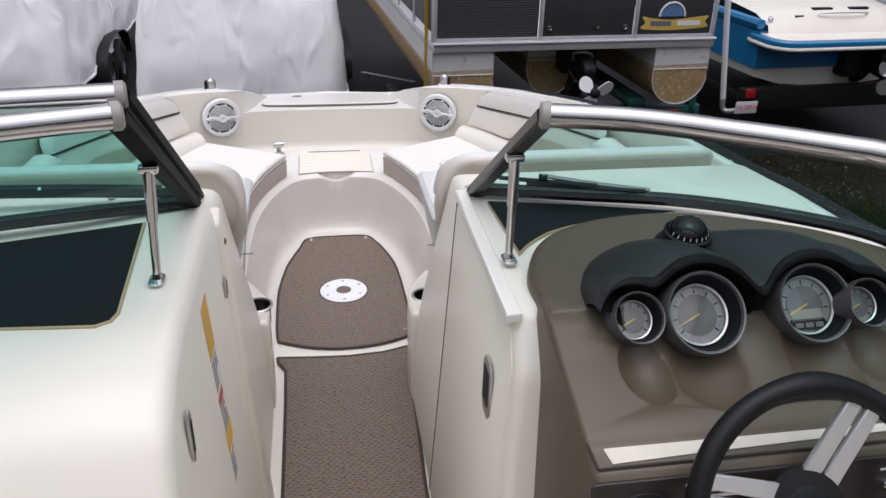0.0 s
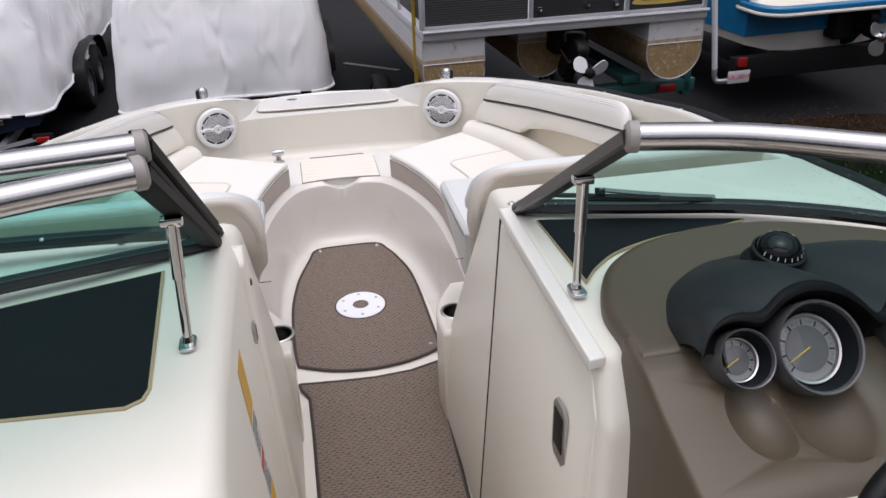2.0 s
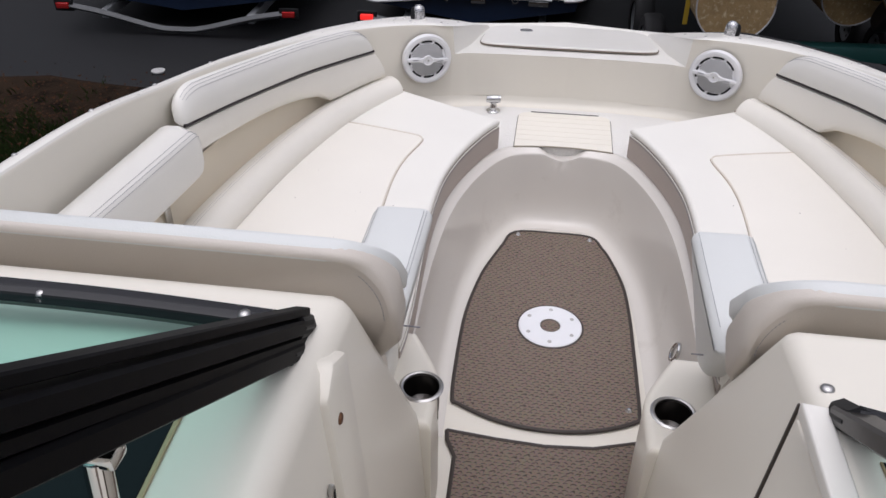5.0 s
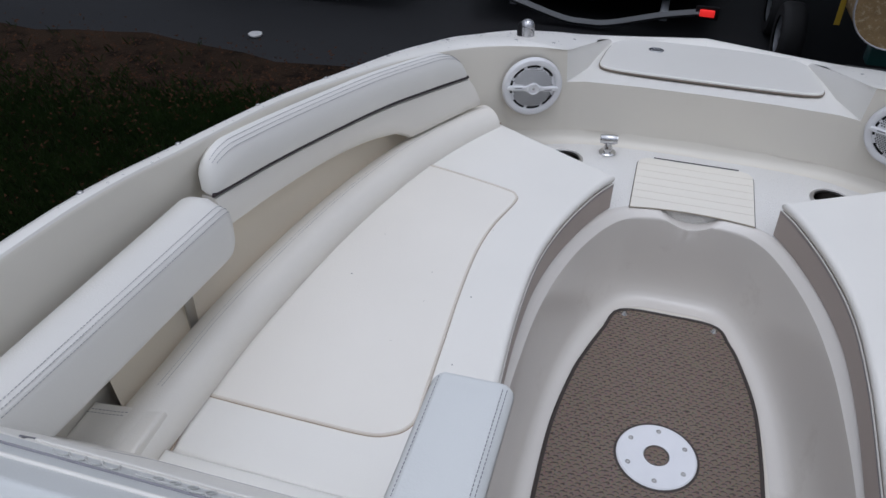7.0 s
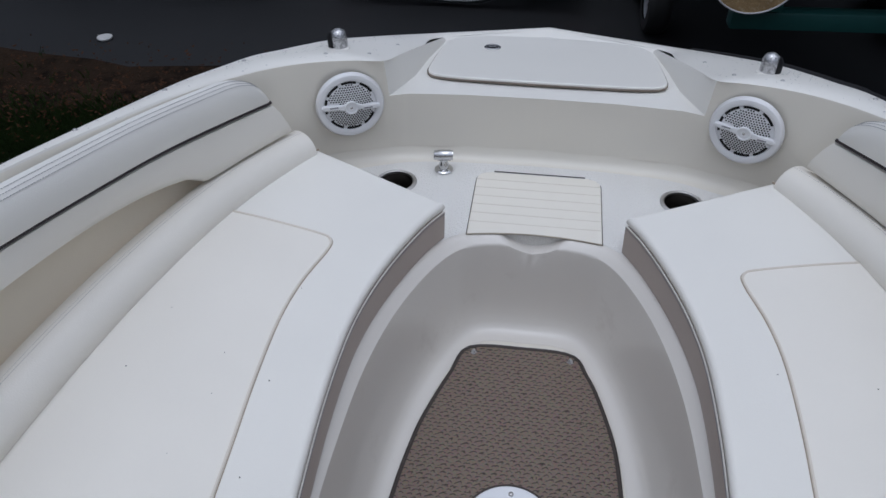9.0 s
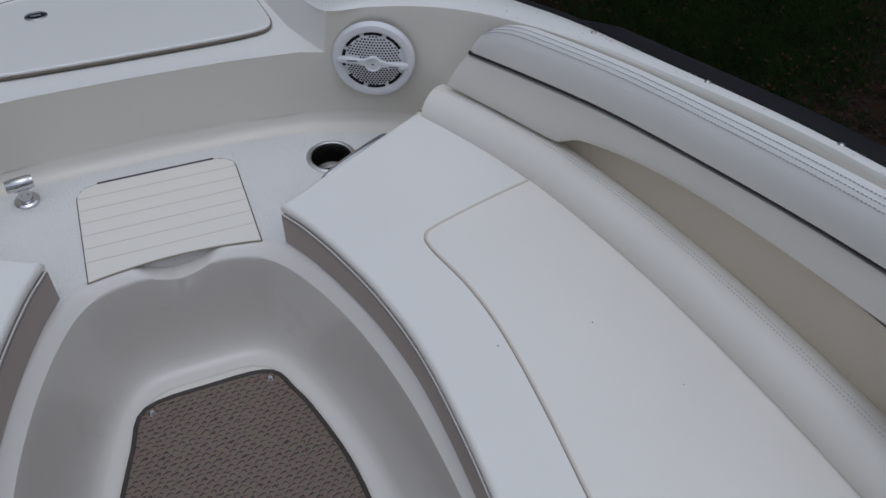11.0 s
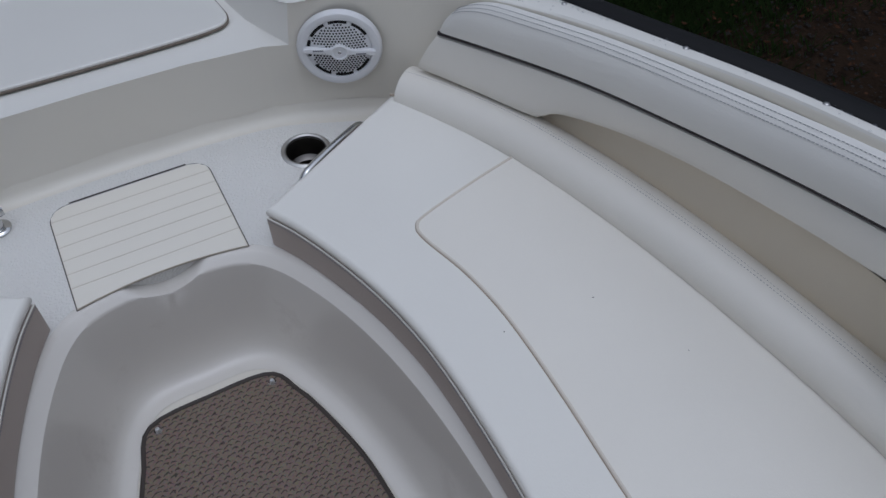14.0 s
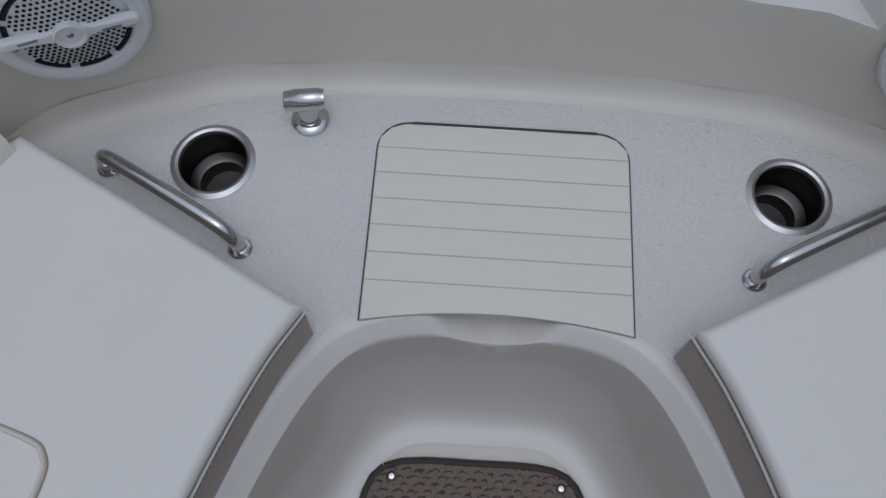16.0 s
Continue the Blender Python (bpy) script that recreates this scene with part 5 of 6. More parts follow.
SWM_ = surface('recess_shade', (0.03, 0.024, 0.018), 0.6)
stp = slab([(.296, -1.943), (.42, -1.939), (.80, -1.937), (.86, -1.938), (.86, -1.953), (.60, -1.959), (.42, -1.964), (.301, -1.969)], 0, .0016, .0004, 1)
for v in stp.verts:
    v.co.z += .8385 + (v.co.y + 1.945) * .19
# raised dark lines stand in for shade along the recessed tray's edge
for x0, y0, x1, y1 in ((.276, -1.934, .97, -1.930), (.276, -1.934, .279, -1.976), (.279, -1.976, .97, -1.972)):
    part("tray_shade", tube([(x0, y0, .8405 + (y0 + 1.945) * .19), (x1, y1, .8405 + (y1 + 1.945) * .19)], .0022, 6), SWM_, dash, "dark line drawn as the recess shade round the ledge tray")
part("ledge_strip", stp, surface("cream_strip", (.66, .62, .53), .5, vary=.12, scale=25, dirt=(.42, .33, .2), dirt_at=.7), dash, "worn cream adhesive strip")
SILVK = surface("silver_plastic", (.55, .55, .56), .35, .4)
SWM = surface("dark_brown_panel", (.022, .016, .014), .3, vary=.2, scale=12)
sw = thing("switch_panel", "dark brown switch panel with worn printed legends", "switch panel")
tl = Matrix.Translation((.588, -1.998, .795)) @ Matrix.Rotation(radians(67.3), 4, 'X')
part("plate", slab(rounded(-.325, .36, -.085, .030, .01), 0, .008, .003), SWM, sw, m=tl)
part("dial_knob", lathe([(.0001, .030), (.024, .029), (.030, .024), (.034, .012), (.046, .010), (.049, .006)], 32), BLACK, sw, m=tl @ Matrix.Translation((-.250, -.035, 0)))
part("knob_collar", lathe([(.020, .029), (.022, .033), (.029, .031), (.030, .025)], 28), DULL, sw, "silver collar", m=tl @ Matrix.Translation((-.250, -.035, 0)))
part("knob_pointer", slab([(-.010, 0), (.010, 0), (.012, .038), (.007, .044), (-.007, .044), (-.012, .038)], .026, .036, .003), SILVK, sw, "silver pointer", m=tl @ Matrix.Translation((-.250, -.035, 0)))
part("warning_patch", slab(rounded(-.17, -.115, -.018, -.008, .004), .0075, .0088, .0004, 1), surface("orange_patch", (.7, .17, .05), .4), sw, m=tl)
words("WARNING", .0075, PAPER, sw, tl @ Matrix.Translation((-.1425, -.0132, .0092)))
words("AUTOMATIC EXTINGUISHING", .0055, PAPER, sw, tl @ Matrix.Translation((-.155, .017, .0085)))
words("GASOLINE VAPORS CAN EXPLODE", .0048, PAPER, sw, tl @ Matrix.Translation((-.155, -.026, .0085)))
words("RESULTING IN INJURY OR DEATH", .0048, PAPER, sw, tl @ Matrix.Translation((-.155, -.036, .0085)))
for k, y in enumerate((.007, -.001)):
    part("text_bar", block(-.19, -.125 + .01 * k, y - .002, y + .002, .008, .0085, 0), PAPER, sw, m=tl, smooth=False)
for x in (.11, .16, .21):
    part("toggle", lathe([(.0001, .03), (.004, .028), (.003, .01), (.010, .008), (.011, 0)], 14), STEEL, sw, m=tl @ Matrix.Translation((x, -.01, .006)))
for k, (x, y) in enumerate(((.105, .012), (.16, .012), (.21, .012), (.105, -.045), (.135, -.045), (.175, -.045), (.215, -.045), (.255, -.02), (.12, -.070), (.19, -.070))):
    part("icon_mark", lathe([(.0075, .0083), (.0078, .0088), (.0045, .0088), (.0042, .0083)], 10) if k % 2 else block(-.006, .006, -.0015, .0015, .008, .0088, 0), PAPER, sw, "white printed icon", m=tl @ Matrix.Translation((x, y, 0)))
for x in (.13, .185, .24):
    part("rocker", slab(rounded(x - .014, x + .014, -.062, -.030, .003), .006, .013, .002), BLACK, sw, "black rocker switch", m=tl)
part("toggle_lever", tube([(.11, -.01, .012), (.118, .004, .034)], [.004, .006], 10), STEEL, sw, m=tl)

wm = facing((.552, -2.066, .806), (-.03, -.86, .50))
wheel = thing("steering_wheel", "black leather sport steering wheel with split silver spokes", "steering wheel", at=wm)
ringp = [(.168 * math.cos(a), .168 * math.sin(a), 0) for a in np.linspace(0, 2 * math.pi, 65)[:-1]]
rows = []
for k in range(64):
    a = 2 * math.pi * k / 64
    fat = .0155 + .004 * max(0, math.cos(3 * (a - math.pi / 2 + math.pi / 3 * 0))) ** 3
    rows.append([((.168 + fat * math.cos(b)) * math.cos(a), (.168 + fat * math.cos(b)) * math.sin(a), fat * math.sin(b)) for b in [2 * math.pi * q / 12 for q in range(12)]])
part("rim", sheet(rows, loop_u=True, loop_v=True), surface("black_leather", (.007, .007, .008), .42, vary=.2, scale=30, fine=600, bump=.15, spec=.25), wheel)
SILV = surface("silver_spoke", (.62, .62, .63), .35, .6, vary=.05)
for a0 in (62, 165, 285):
    for off in (-.0145, .0145):
        sp_ = slab([(.045, -.0125), (.155, -.0105), (.155, .0105), (.045, .0125)], -.035, -.024, .003)
        for v in sp_.verts:
            v.co.z += .030 * (v.co.x - .045) / .11
            v.co.y += off
        part("spoke", moved(sp_, Matrix.Rotation(radians(a0), 4, 'Z')), SILV, wheel, "brushed silver spoke")
part("hub", lathe([(.0001, -.012), (.030, -.013), (.034, -.018), (.052, -.022), (.057, -.030), (.052, -.06), (.03, -.09), (.03, -.16), (.0001, -.16)], 40), BLACK, wheel)
part("horn_cap", lathe([(.0001, -.008), (.026, -.009), (.032, -.014)], 32), PAD, wheel)

# ---- the boat yard outside ----
GZ = -1.65
ASPH = surface("wet_asphalt", (0.012, 0.0125, 0.014), 0.65, vary=0.4, scale=0.9, fine=70, bump=0.4, distance=0.004, dirt=(.035, .032, .031), dirt_at=.66, spec=.22)
DIRT = surface("wet_brown_dirt", (0.026, 0.0165, 0.0105), 0.9, spec=.05, vary=0.6, scale=2.2, fine=45, bump=0.8, distance=0.02, dirt=(.007, .005, .0035), dirt_at=.50)
GRAV = surface("grey_gravel", (0.030, 0.027, 0.025), 0.8, spec=.1, vary=0.6, scale=9, fine=60, bump=0.6, distance=0.02)
LEAFM = surface("dead_leaves", (0.052, 0.024, 0.012), 0.85, spec=.1, vary=0.6, scale=4)
GRASSM = surface("wet_grass", (0.022, 0.040, 0.010), 0.8, spec=.1, vary=0.5, scale=3)
PAINT = surface("worn_road_paint", (0.45, 0.45, 0.44), 0.6, vary=0.3, scale=5)
fixed("ground", sheet([[(x, y, GZ) for x in np.linspace(-400, 400, 9)] for y in np.linspace(-400, 400, 9)]), ASPH, "dark wet asphalt boat yard", "asphalt")
rng = random.Random(11)
edge = [(x, 5.05 + .22 * noise.noise((x * .7, 3.1, 0)) + .10 * noise.noise((x * 2.9, 1.7, 0)) + (.55 if x > 4 else 0) * min(1, x - 4)) for x in np.linspace(-30, 30, 160)]
rows = [[(x, -30 + (y + 30) * w, GZ + .006 + (.05 + .05 * noise.noise((x * .8, w * 18, .5))) * min(1, (1 - w) * 30)) for x, y in edge] for w in (0, .3, .5, .62, .7, .76, .8, .84, .87, .9, .925, .95, .97, .985, .995, 1.0)]
fixed("ground_dirt", sheet(rows), DIRT, "bare wet brown dirt strip beside the asphalt", "dirt")


def edge_y(x):
    return min(edge, key=lambda p: abs(p[0] - x))[1]


def scatter(n, spots, make):
    """Many small pieces in one mesh."""
    verts, faces = [], []
    for _ in range(n):
        cx, cy, rx, ry = rng.choice(spots)
        x, y = rng.gauss(cx, rx), rng.gauss(cy, ry)
        if y > edge_y(x) + .25:
            continue
        make(verts, faces, x, y)
    me = bpy.data.meshes.new("scatter")
    me.from_pydata(verts, [], faces)
    return me


def leaf(verts, faces, x, y):
    a, s = rng.uniform(0, 6.3), rng.uniform(.009, .026)
    z, k = GZ + .10 + rng.uniform(0, .03), len(verts)
    c, n = math.cos(a) * s, math.sin(a) * s
    verts += [(x + c, y + n, z + rng.uniform(0, .02)), (x - n * .5, y + c * .5, z), (x - c, y - n, z + rng.uniform(0, .02)), (x + n * .5, y - c * .5, z + .006)]
    faces.append((k, k + 1, k + 2, k + 3))


def blade(verts, faces, x, y):
    for _ in range(5):
        px, py = x + rng.uniform(-.04, .04), y + rng.uniform(-.04, .04)
        a, h = rng.uniform(0, 6.3), rng.uniform(.04, .10)
        lx, ly = math.cos(a) * h * .7, math.sin(a) * h * .7
        k, w = len(verts), .004
        verts += [(px - w, py, GZ + .06), (px + w, py, GZ + .06), (px + lx * .5 + w * .7, py + ly * .5, GZ + .06 + h * .7), (px + lx, py + ly, GZ + .06 + h)]
        faces.append((k, k + 1, k + 2, k + 3))


def pebble(verts, faces, x, y):
    s, k, z = rng.uniform(.005, .018), len(verts), GZ + .085
    pts = [(s * rng.uniform(.7, 1.2) * math.cos(q), s * rng.uniform(.7, 1.2) * math.sin(q)) for q in (0, 1.26, 2.5, 3.8, 5.0)]
    verts += [(x + px, y + py, z) for px, py in pts] + [(x, y, z + s * .8)]
    faces += [(k + q, k + (q + 1) % 5, k + 5) for q in range(5)]


for name, n, spots, make, mt, label, cat in (
        ("fallen_leaves", 5600, [(5.5, 5.1, .7, .35), (5.9, 4.7, .8, .4), (-5.2, 4.3, 1.6, .45), (-3.6, 4.2, 1.0, .5), (7.5, 4.9, 1.4, .4), (4.3, 3.0, 1.2, 1.0), (-4.5, 3.2, 1.2, .8), (5.2, 1.4, 1.0, .8)], leaf, LEAFM, "scattered brown fallen leaves on wet dirt", "leaves"),
        ("grass", 14000, [(-4.4, 2.9, 1.2, .55), (-5.8, 2.9, 1.3, .6), (-3.9, 1.9, .8, .5), (4.3, 3.5, .7, .4), (3.9, 3.3, .5, .5), (-3.2, 3.6, .5, .25)], blade, GRASSM, "sparse wet grass on the dirt verge", "grass"),
        ("gravel", 3600, [(5.2, 1.3, .6, .5), (4.4, 1.5, .9, .9), (5.9, 1.0, .8, .5), (3.4, 2.2, 1.0, .8)], pebble, GRAV, "loose grey gravel on the dirt", "gravel")):
    me = scatter(n, spots, make)
    me.name = name
    me.materials.append(mt)
    tagged(new(name, me), label, cat, "", "stuff")
fixed("road_marking", slab([(.66, 10.05), (.72, 10.10), (1.50, 9.42), (1.44, 9.37)], GZ + .001, GZ + .006, .001, 1), PAINT, "worn white paint line on the asphalt", "road marking", smooth=False)
st = slab(spline([(-.10, -.05), (.02, -.09), (.11, -.02), (.07, .08), (-.04, .09), (-.12, .03)], 24, True).tolist(), 0, .035, .012)
tagged(part("pale_stone", st, PAINT, m=Matrix.Translation((-4.05, 5.45, GZ + .004)) @ Matrix.Diagonal((.6, .75, .6, 1))), "pale flat stone at the asphalt's edge", "stone")

# materials of the other boats
TARP = surface("white_shrink_wrap", (0.90, 0.89, 0.90), 0.5, vary=0.03, scale=1.6, fine=6, bump=0.25, distance=0.03)
folds(TARP, 4.2, .042)
TARPG = surface("silver_tarp", (0.42, 0.44, 0.47), 0.45, vary=0.1, scale=1.5, fine=12, bump=0.4, distance=0.03)
NAVY = surface("navy_hull", (0.010, 0.022, 0.055), 0.25, coat=.4, vary=.2)
GALV = surface("galvanised_steel", (0.38, 0.40, 0.42), 0.45, .7, vary=.2, scale=6)
DARKST = surface("weathered_grey_steel", (0.11, 0.115, 0.12), 0.6, .2, vary=.25, scale=6)
TYRE = surface("black_tyre", (0.014, 0.014, 0.015), 0.75, vary=.3, scale=8)
TAIL = glowing("red_tail_lens", (0.65, 0.02, 0.015), 1.0)
REDL = surface("red_lens", (0.35, 0.015, 0.015), 0.2, coat=.5)
ALU = surface("pontoon_aluminium", (0.60, 0.60, 0.62), 0.35, .35, vary=.12, scale=4, dirt=(.35, .28, .2), dirt_at=.68)
TUBEW = surface("weathered_tube_aluminium", (0.74, 0.73, 0.73), 0.4, .15, vary=.12, scale=5, dirt=(.50, .40, .26), dirt_at=.58)
SCUM = surface("brown_waterline_scum", (0.36, 0.245, 0.115), 0.85, vary=.45, scale=14, fine=70, bump=.7, distance=.008, dirt=(.58, .47, .30), dirt_at=.54)
STAIN = surface("tan_waterline_stain", (0.50, 0.40, 0.27), 0.7, vary=.3, scale=9, dirt=(.30, .21, .12), dirt_at=.52)
PANELM = surface("charcoal_fence_panel", (0.035, 0.037, 0.040), 0.5, vary=.2)
BLUE = surface("bright_blue_gelcoat", (0.010, 0.18, 0.40), 0.2, coat=.5, vary=.1)
OFFW = surface("offwhite_hull", (0.72, 0.68, 0.60), 0.3, coat=.4, vary=.08, dirt=(.5, .45, .38), dirt_at=.70)
TEAK = surface("brown_foam_decking", (0.150, 0.070, 0.040), 0.7, vary=.15, scale=12, fine=300, bump=.2)
YSTRAP = surface("yellow_strap", (0.50, 0.34, 0.03), 0.6)
TEAL = surface("teal_trailer_paint", (0.02, 0.09, 0.085), 0.4, vary=.2)


def wheel_part(parent, x, y, z, r=.33, w=.2, axis='X'):
    m = Matrix.Translation((x, y, z)) @ Matrix.Rotation(radians(90), 4, 'Y')
    ty = part("wheel", lathe([(r * .58, -w / 2), (r * .9, -w / 2), (r * .985, -w * .36), (r, -w * .2), (r, w * .2), (r * .985, w * .36), (r * .9, w / 2), (r * .58, w / 2)], 32), TYRE, parent, "black trailer tyre", m=m)
    part("wheel_rim", merge(lathe([(r * .6, -w * .42), (r * .52, -w * .30), (r * .30, -w * .22), (r * .2, -w * .3), (.0001, -w * .3)], 28), lathe([(r * .6, w * .42), (r * .52, w * .30), (r * .30, w * .22), (r * .2, w * .3), (.0001, w * .3)], 28)), GALV, ty, "galvanised steel rim", m=m)
    for k in range(8):
        a = 2 * math.pi * k / 8
        for sgn in (-1, 1):
            part("rim_hole", moved(lathe([(r * .06, 0), (.0001, .001 * sgn)], 8), m @ Matrix.Translation((r * .40 * math.cos(a), r * .40 * math.sin(a), sgn * w * .285))), BLACK, ty)


def drive(parent, x, y, z, k=1.0, white=True):
    """A stern drive with its propeller, tilted up behind the transom."""
    dr = part("outdrive_leg", moved(slab(spline([(-.02, .30), (.16, .34), (.20, .20), (.13, .02), (.10, -.22), (-.06, -.26), (-.10, -.05)], 40, True).tolist(), -.07, .07, .03, 4), Matrix.Translation((x, y, z)) @ Matrix.Diagonal((k, k, k, 1)) @ Matrix.Rotation(radians(-90), 4, 'Z') @ Matrix.Rotation(radians(90), 4, 'X') @ Matrix.Rotation(radians(-38), 4, 'Z')), BLACK, parent, "black outdrive leg")
    hub = Vector((x + .02, y - .38 * k, z - .05 * k))
    part("gearcase", tube([hub + Vector((0, .30 * k, .05)), hub + Vector((0, .18 * k, .04)), hub], [.03 * k, .075 * k, .06 * k], 16), BLACK, dr)
    pm = Matrix.Translation(hub)
    part("propeller_hub", moved(lathe([(.055 * k, 0), (.05 * k, .10 * k), (.02 * k, .12 * k), (.0001, .12 * k)], 20), pm @ Matrix.Rotation(radians(90), 4, 'X')), BLACK if white else STEEL, dr)
    for a in (20, 140, 260):
        bl = slab(spline([(.03, -.02), (.10, -.09), (.19, -.07), (.22, .01), (.17, .08), (.08, .06), (.03, .02)], 28, True).tolist(), -.006, .006, .004, 2)
        moved(bl, pm @ Matrix.Rotation(radians(90), 4, 'X') @ Matrix.Rotation(radians(a), 4, 'Z') @ Matrix.Translation((0, 0, .05 * k)) @ Matrix.Rotation(radians(28), 4, 'X') @ Matrix.Diagonal((k, k, k, 1)))
        part("propeller_blade", bl, WHITE if white else DULL, dr, "pale propeller blade")
    part("hydraulic_ram", tube([(x - .08, y + .05, z + .10 * k), (x - .09, y - .22 * k, z + .02)], .018, 10), STEEL, dr)
    part("trim_hose", tube(spline([(x - .06, y, z + .16), (x - .10, y - .12, z + .26), (x + .05, y - .15, z + .25), (x + .09, y - .02, z + .14)], 20), .012, 8), GALV, dr)


def covered_boat(m, w, length, z0, z1, tarp, label, hullm, seed, lens, sag=0.0):
    bt = thing("covered_boat", label, "covered boat", "covered boats", at=m)
    rows = []
    for k in range(15):
        v = k / 14
        z = z0 + (z1 - z0) * (1 - (1 - v) ** 1.25)
        sh = .02 + .30 * v ** 1.6
        hw = w / 2 - sh * .55
        y0 = .0 + .42 * v ** 1.4
        o = rounded(-hw, hw, y0, length - .5 * v, .26 + .1 * v, 7)
        o = np.array(o)
        dense = []
        for i in range(len(o)):
            a, b = o[i], o[(i + 1) % len(o)]
            n = max(1, int(np.linalg.norm(b - a) / .16))
            dense += [a + (b - a) * q / n for q in range(n)]
        if k == 0:
            count = len(dense)
        dense = spline(dense, 150, True)
        row = []
        for x, y in dense:
            f = .035 * noise.noise((x * 1.6 + seed, y * 1.6, z * 3.5)) + .022 * noise.noise((x * 5 + seed, y * 5, z * 2.0)) + .015 * noise.noise((x * 2 + y * 2, z * 9, seed))
            zz = z + (.05 * noise.noise((x * 1.3, y * 1.3, seed)) if k == 0 else 0) - sag * max(0, -x / hw) * (1 - v) ** 2
            row.append((x * (1 + f * .8), y + f * .9, zz))
        rows.append(row)
    rows.append([(x * .6, length * .5 + (y - length * .5) * .75, z1 + .12) for x, y, z in rows[-1]])
    rows.append([(x * .2, length * .5 + (y - length * .5) * .4, z1 + .2) for x, y, z in rows[-2]])
    bm = sheet([rows[0]] + rows[1:], loop_v=True, cap=True)
    part("cover", bm, tarp, bt, "loose wrinkled boat cover")
    part("cover_hem", tube([(x, y - .01, z - .005) for x, y, z in rows[0]], .018, 6), tarp, bt)
    prof = [(-w * .46, z0 + .05), (w * .46, z0 + .05), (w * .44, z0 - .16), (w * .2, z0 - .26), (0, z0 - .34), (-w * .2, z0 - .26), (-w * .44, z0 - .16)]
    part("hull", sheet([[(x, y, z) for x, z in prof] for y in (.10, .3, length * .6, length * .85)], loop_v=True, cap=True), hullm, bt, "dark hull under the cover")
    fr = z0 - .24
    for sx in (-1, 1):
        part("trailer_rail", block(sx * w * .30 - .04, sx * w * .30 + .04, -.10, length, fr - .16, fr - .06, .01), GALV, bt)
        part("tail_light", block(sx * (w * .46) - .07, sx * (w * .46) + .07, -.16, -.11, fr - .05, fr + .01, .008), lens, bt, "red trailer tail light")
        part("light_bracket", block(sx * w * .46 - .11, sx * w * .46 + .11, -.12, -.09, fr - .09, fr + .04, .006), BLACK, bt)
        for yy in (2.1, 2.95):
            wheel_part(bt, sx * (w * .5 - .02), yy, GZ + .33)
        part("fender", sheet([[(sx * (w * .5 - .15) + q, 2.525 + 1.0 * math.cos(a) * .95, GZ + .36 + .46 * math.sin(a) ** .5 if math.sin(a) > 0 else GZ + .36) for a in np.linspace(0, math.pi, 16)] for q in (0, .27)]), BLACK, bt, "black trailer fender")
    xs = spline([(-w * .46, -.1, fr - .02), (-w * .3, -.1, fr - .10), (-w * .1, -.1, fr - .24), (0, -.1, fr - .26), (w * .1, -.1, fr - .24), (w * .3, -.1, fr - .10), (w * .46, -.1, fr - .02)], 30)
    part("rear_crossbar", tube(xs, .038, 4), DARKST, bt, "bent grey steel crossbar")
    for x, ww in ((-w * .3, .30), (w * .02, .16), (w * .28, .22)):
        part("transom_fitting", block(x - ww / 2, x + ww / 2, .04, .10, z0 - .11, z0 - .05, .01), STEEL, bt, "bright transom fitting")
    for x in (-w * .12, w * .18):
        part("tie_ring", moved(lathe([(.028, -.006), (.04, 0), (.028, .006), (.022, 0), (.028, -.006)], 14), Matrix.Translation((x, .06, z0 - .06)) @ Matrix.Rotation(radians(90), 4, 'X')), STEEL, bt)
    return bt


covered_boat(Matrix.Translation((-.93, 6.72, 0)), 2.52, 6.0, -1.08, .22, TARP, "boat under wrinkled white shrink wrap on a trailer", NAVY, 1.0, TAIL, .14)
covered_boat(Matrix.Translation((-4.28, 6.62, 0)) @ Matrix.Rotation(radians(2), 4, 'Z'), 2.85, 6.2, -1.08, .30, TARP, "wide boat under white shrink wrap on a tandem trailer", NAVY, 7.0, REDL)
covered_boat(Matrix.Translation((7.85, 10.3, 0)) @ Matrix.Rotation(radians(-110.5), 4, 'Z'), 2.6, 6.0, -.72, .25, TARPG, "boat under a silver tarp on a tandem trailer", NAVY, 3.0, REDL)

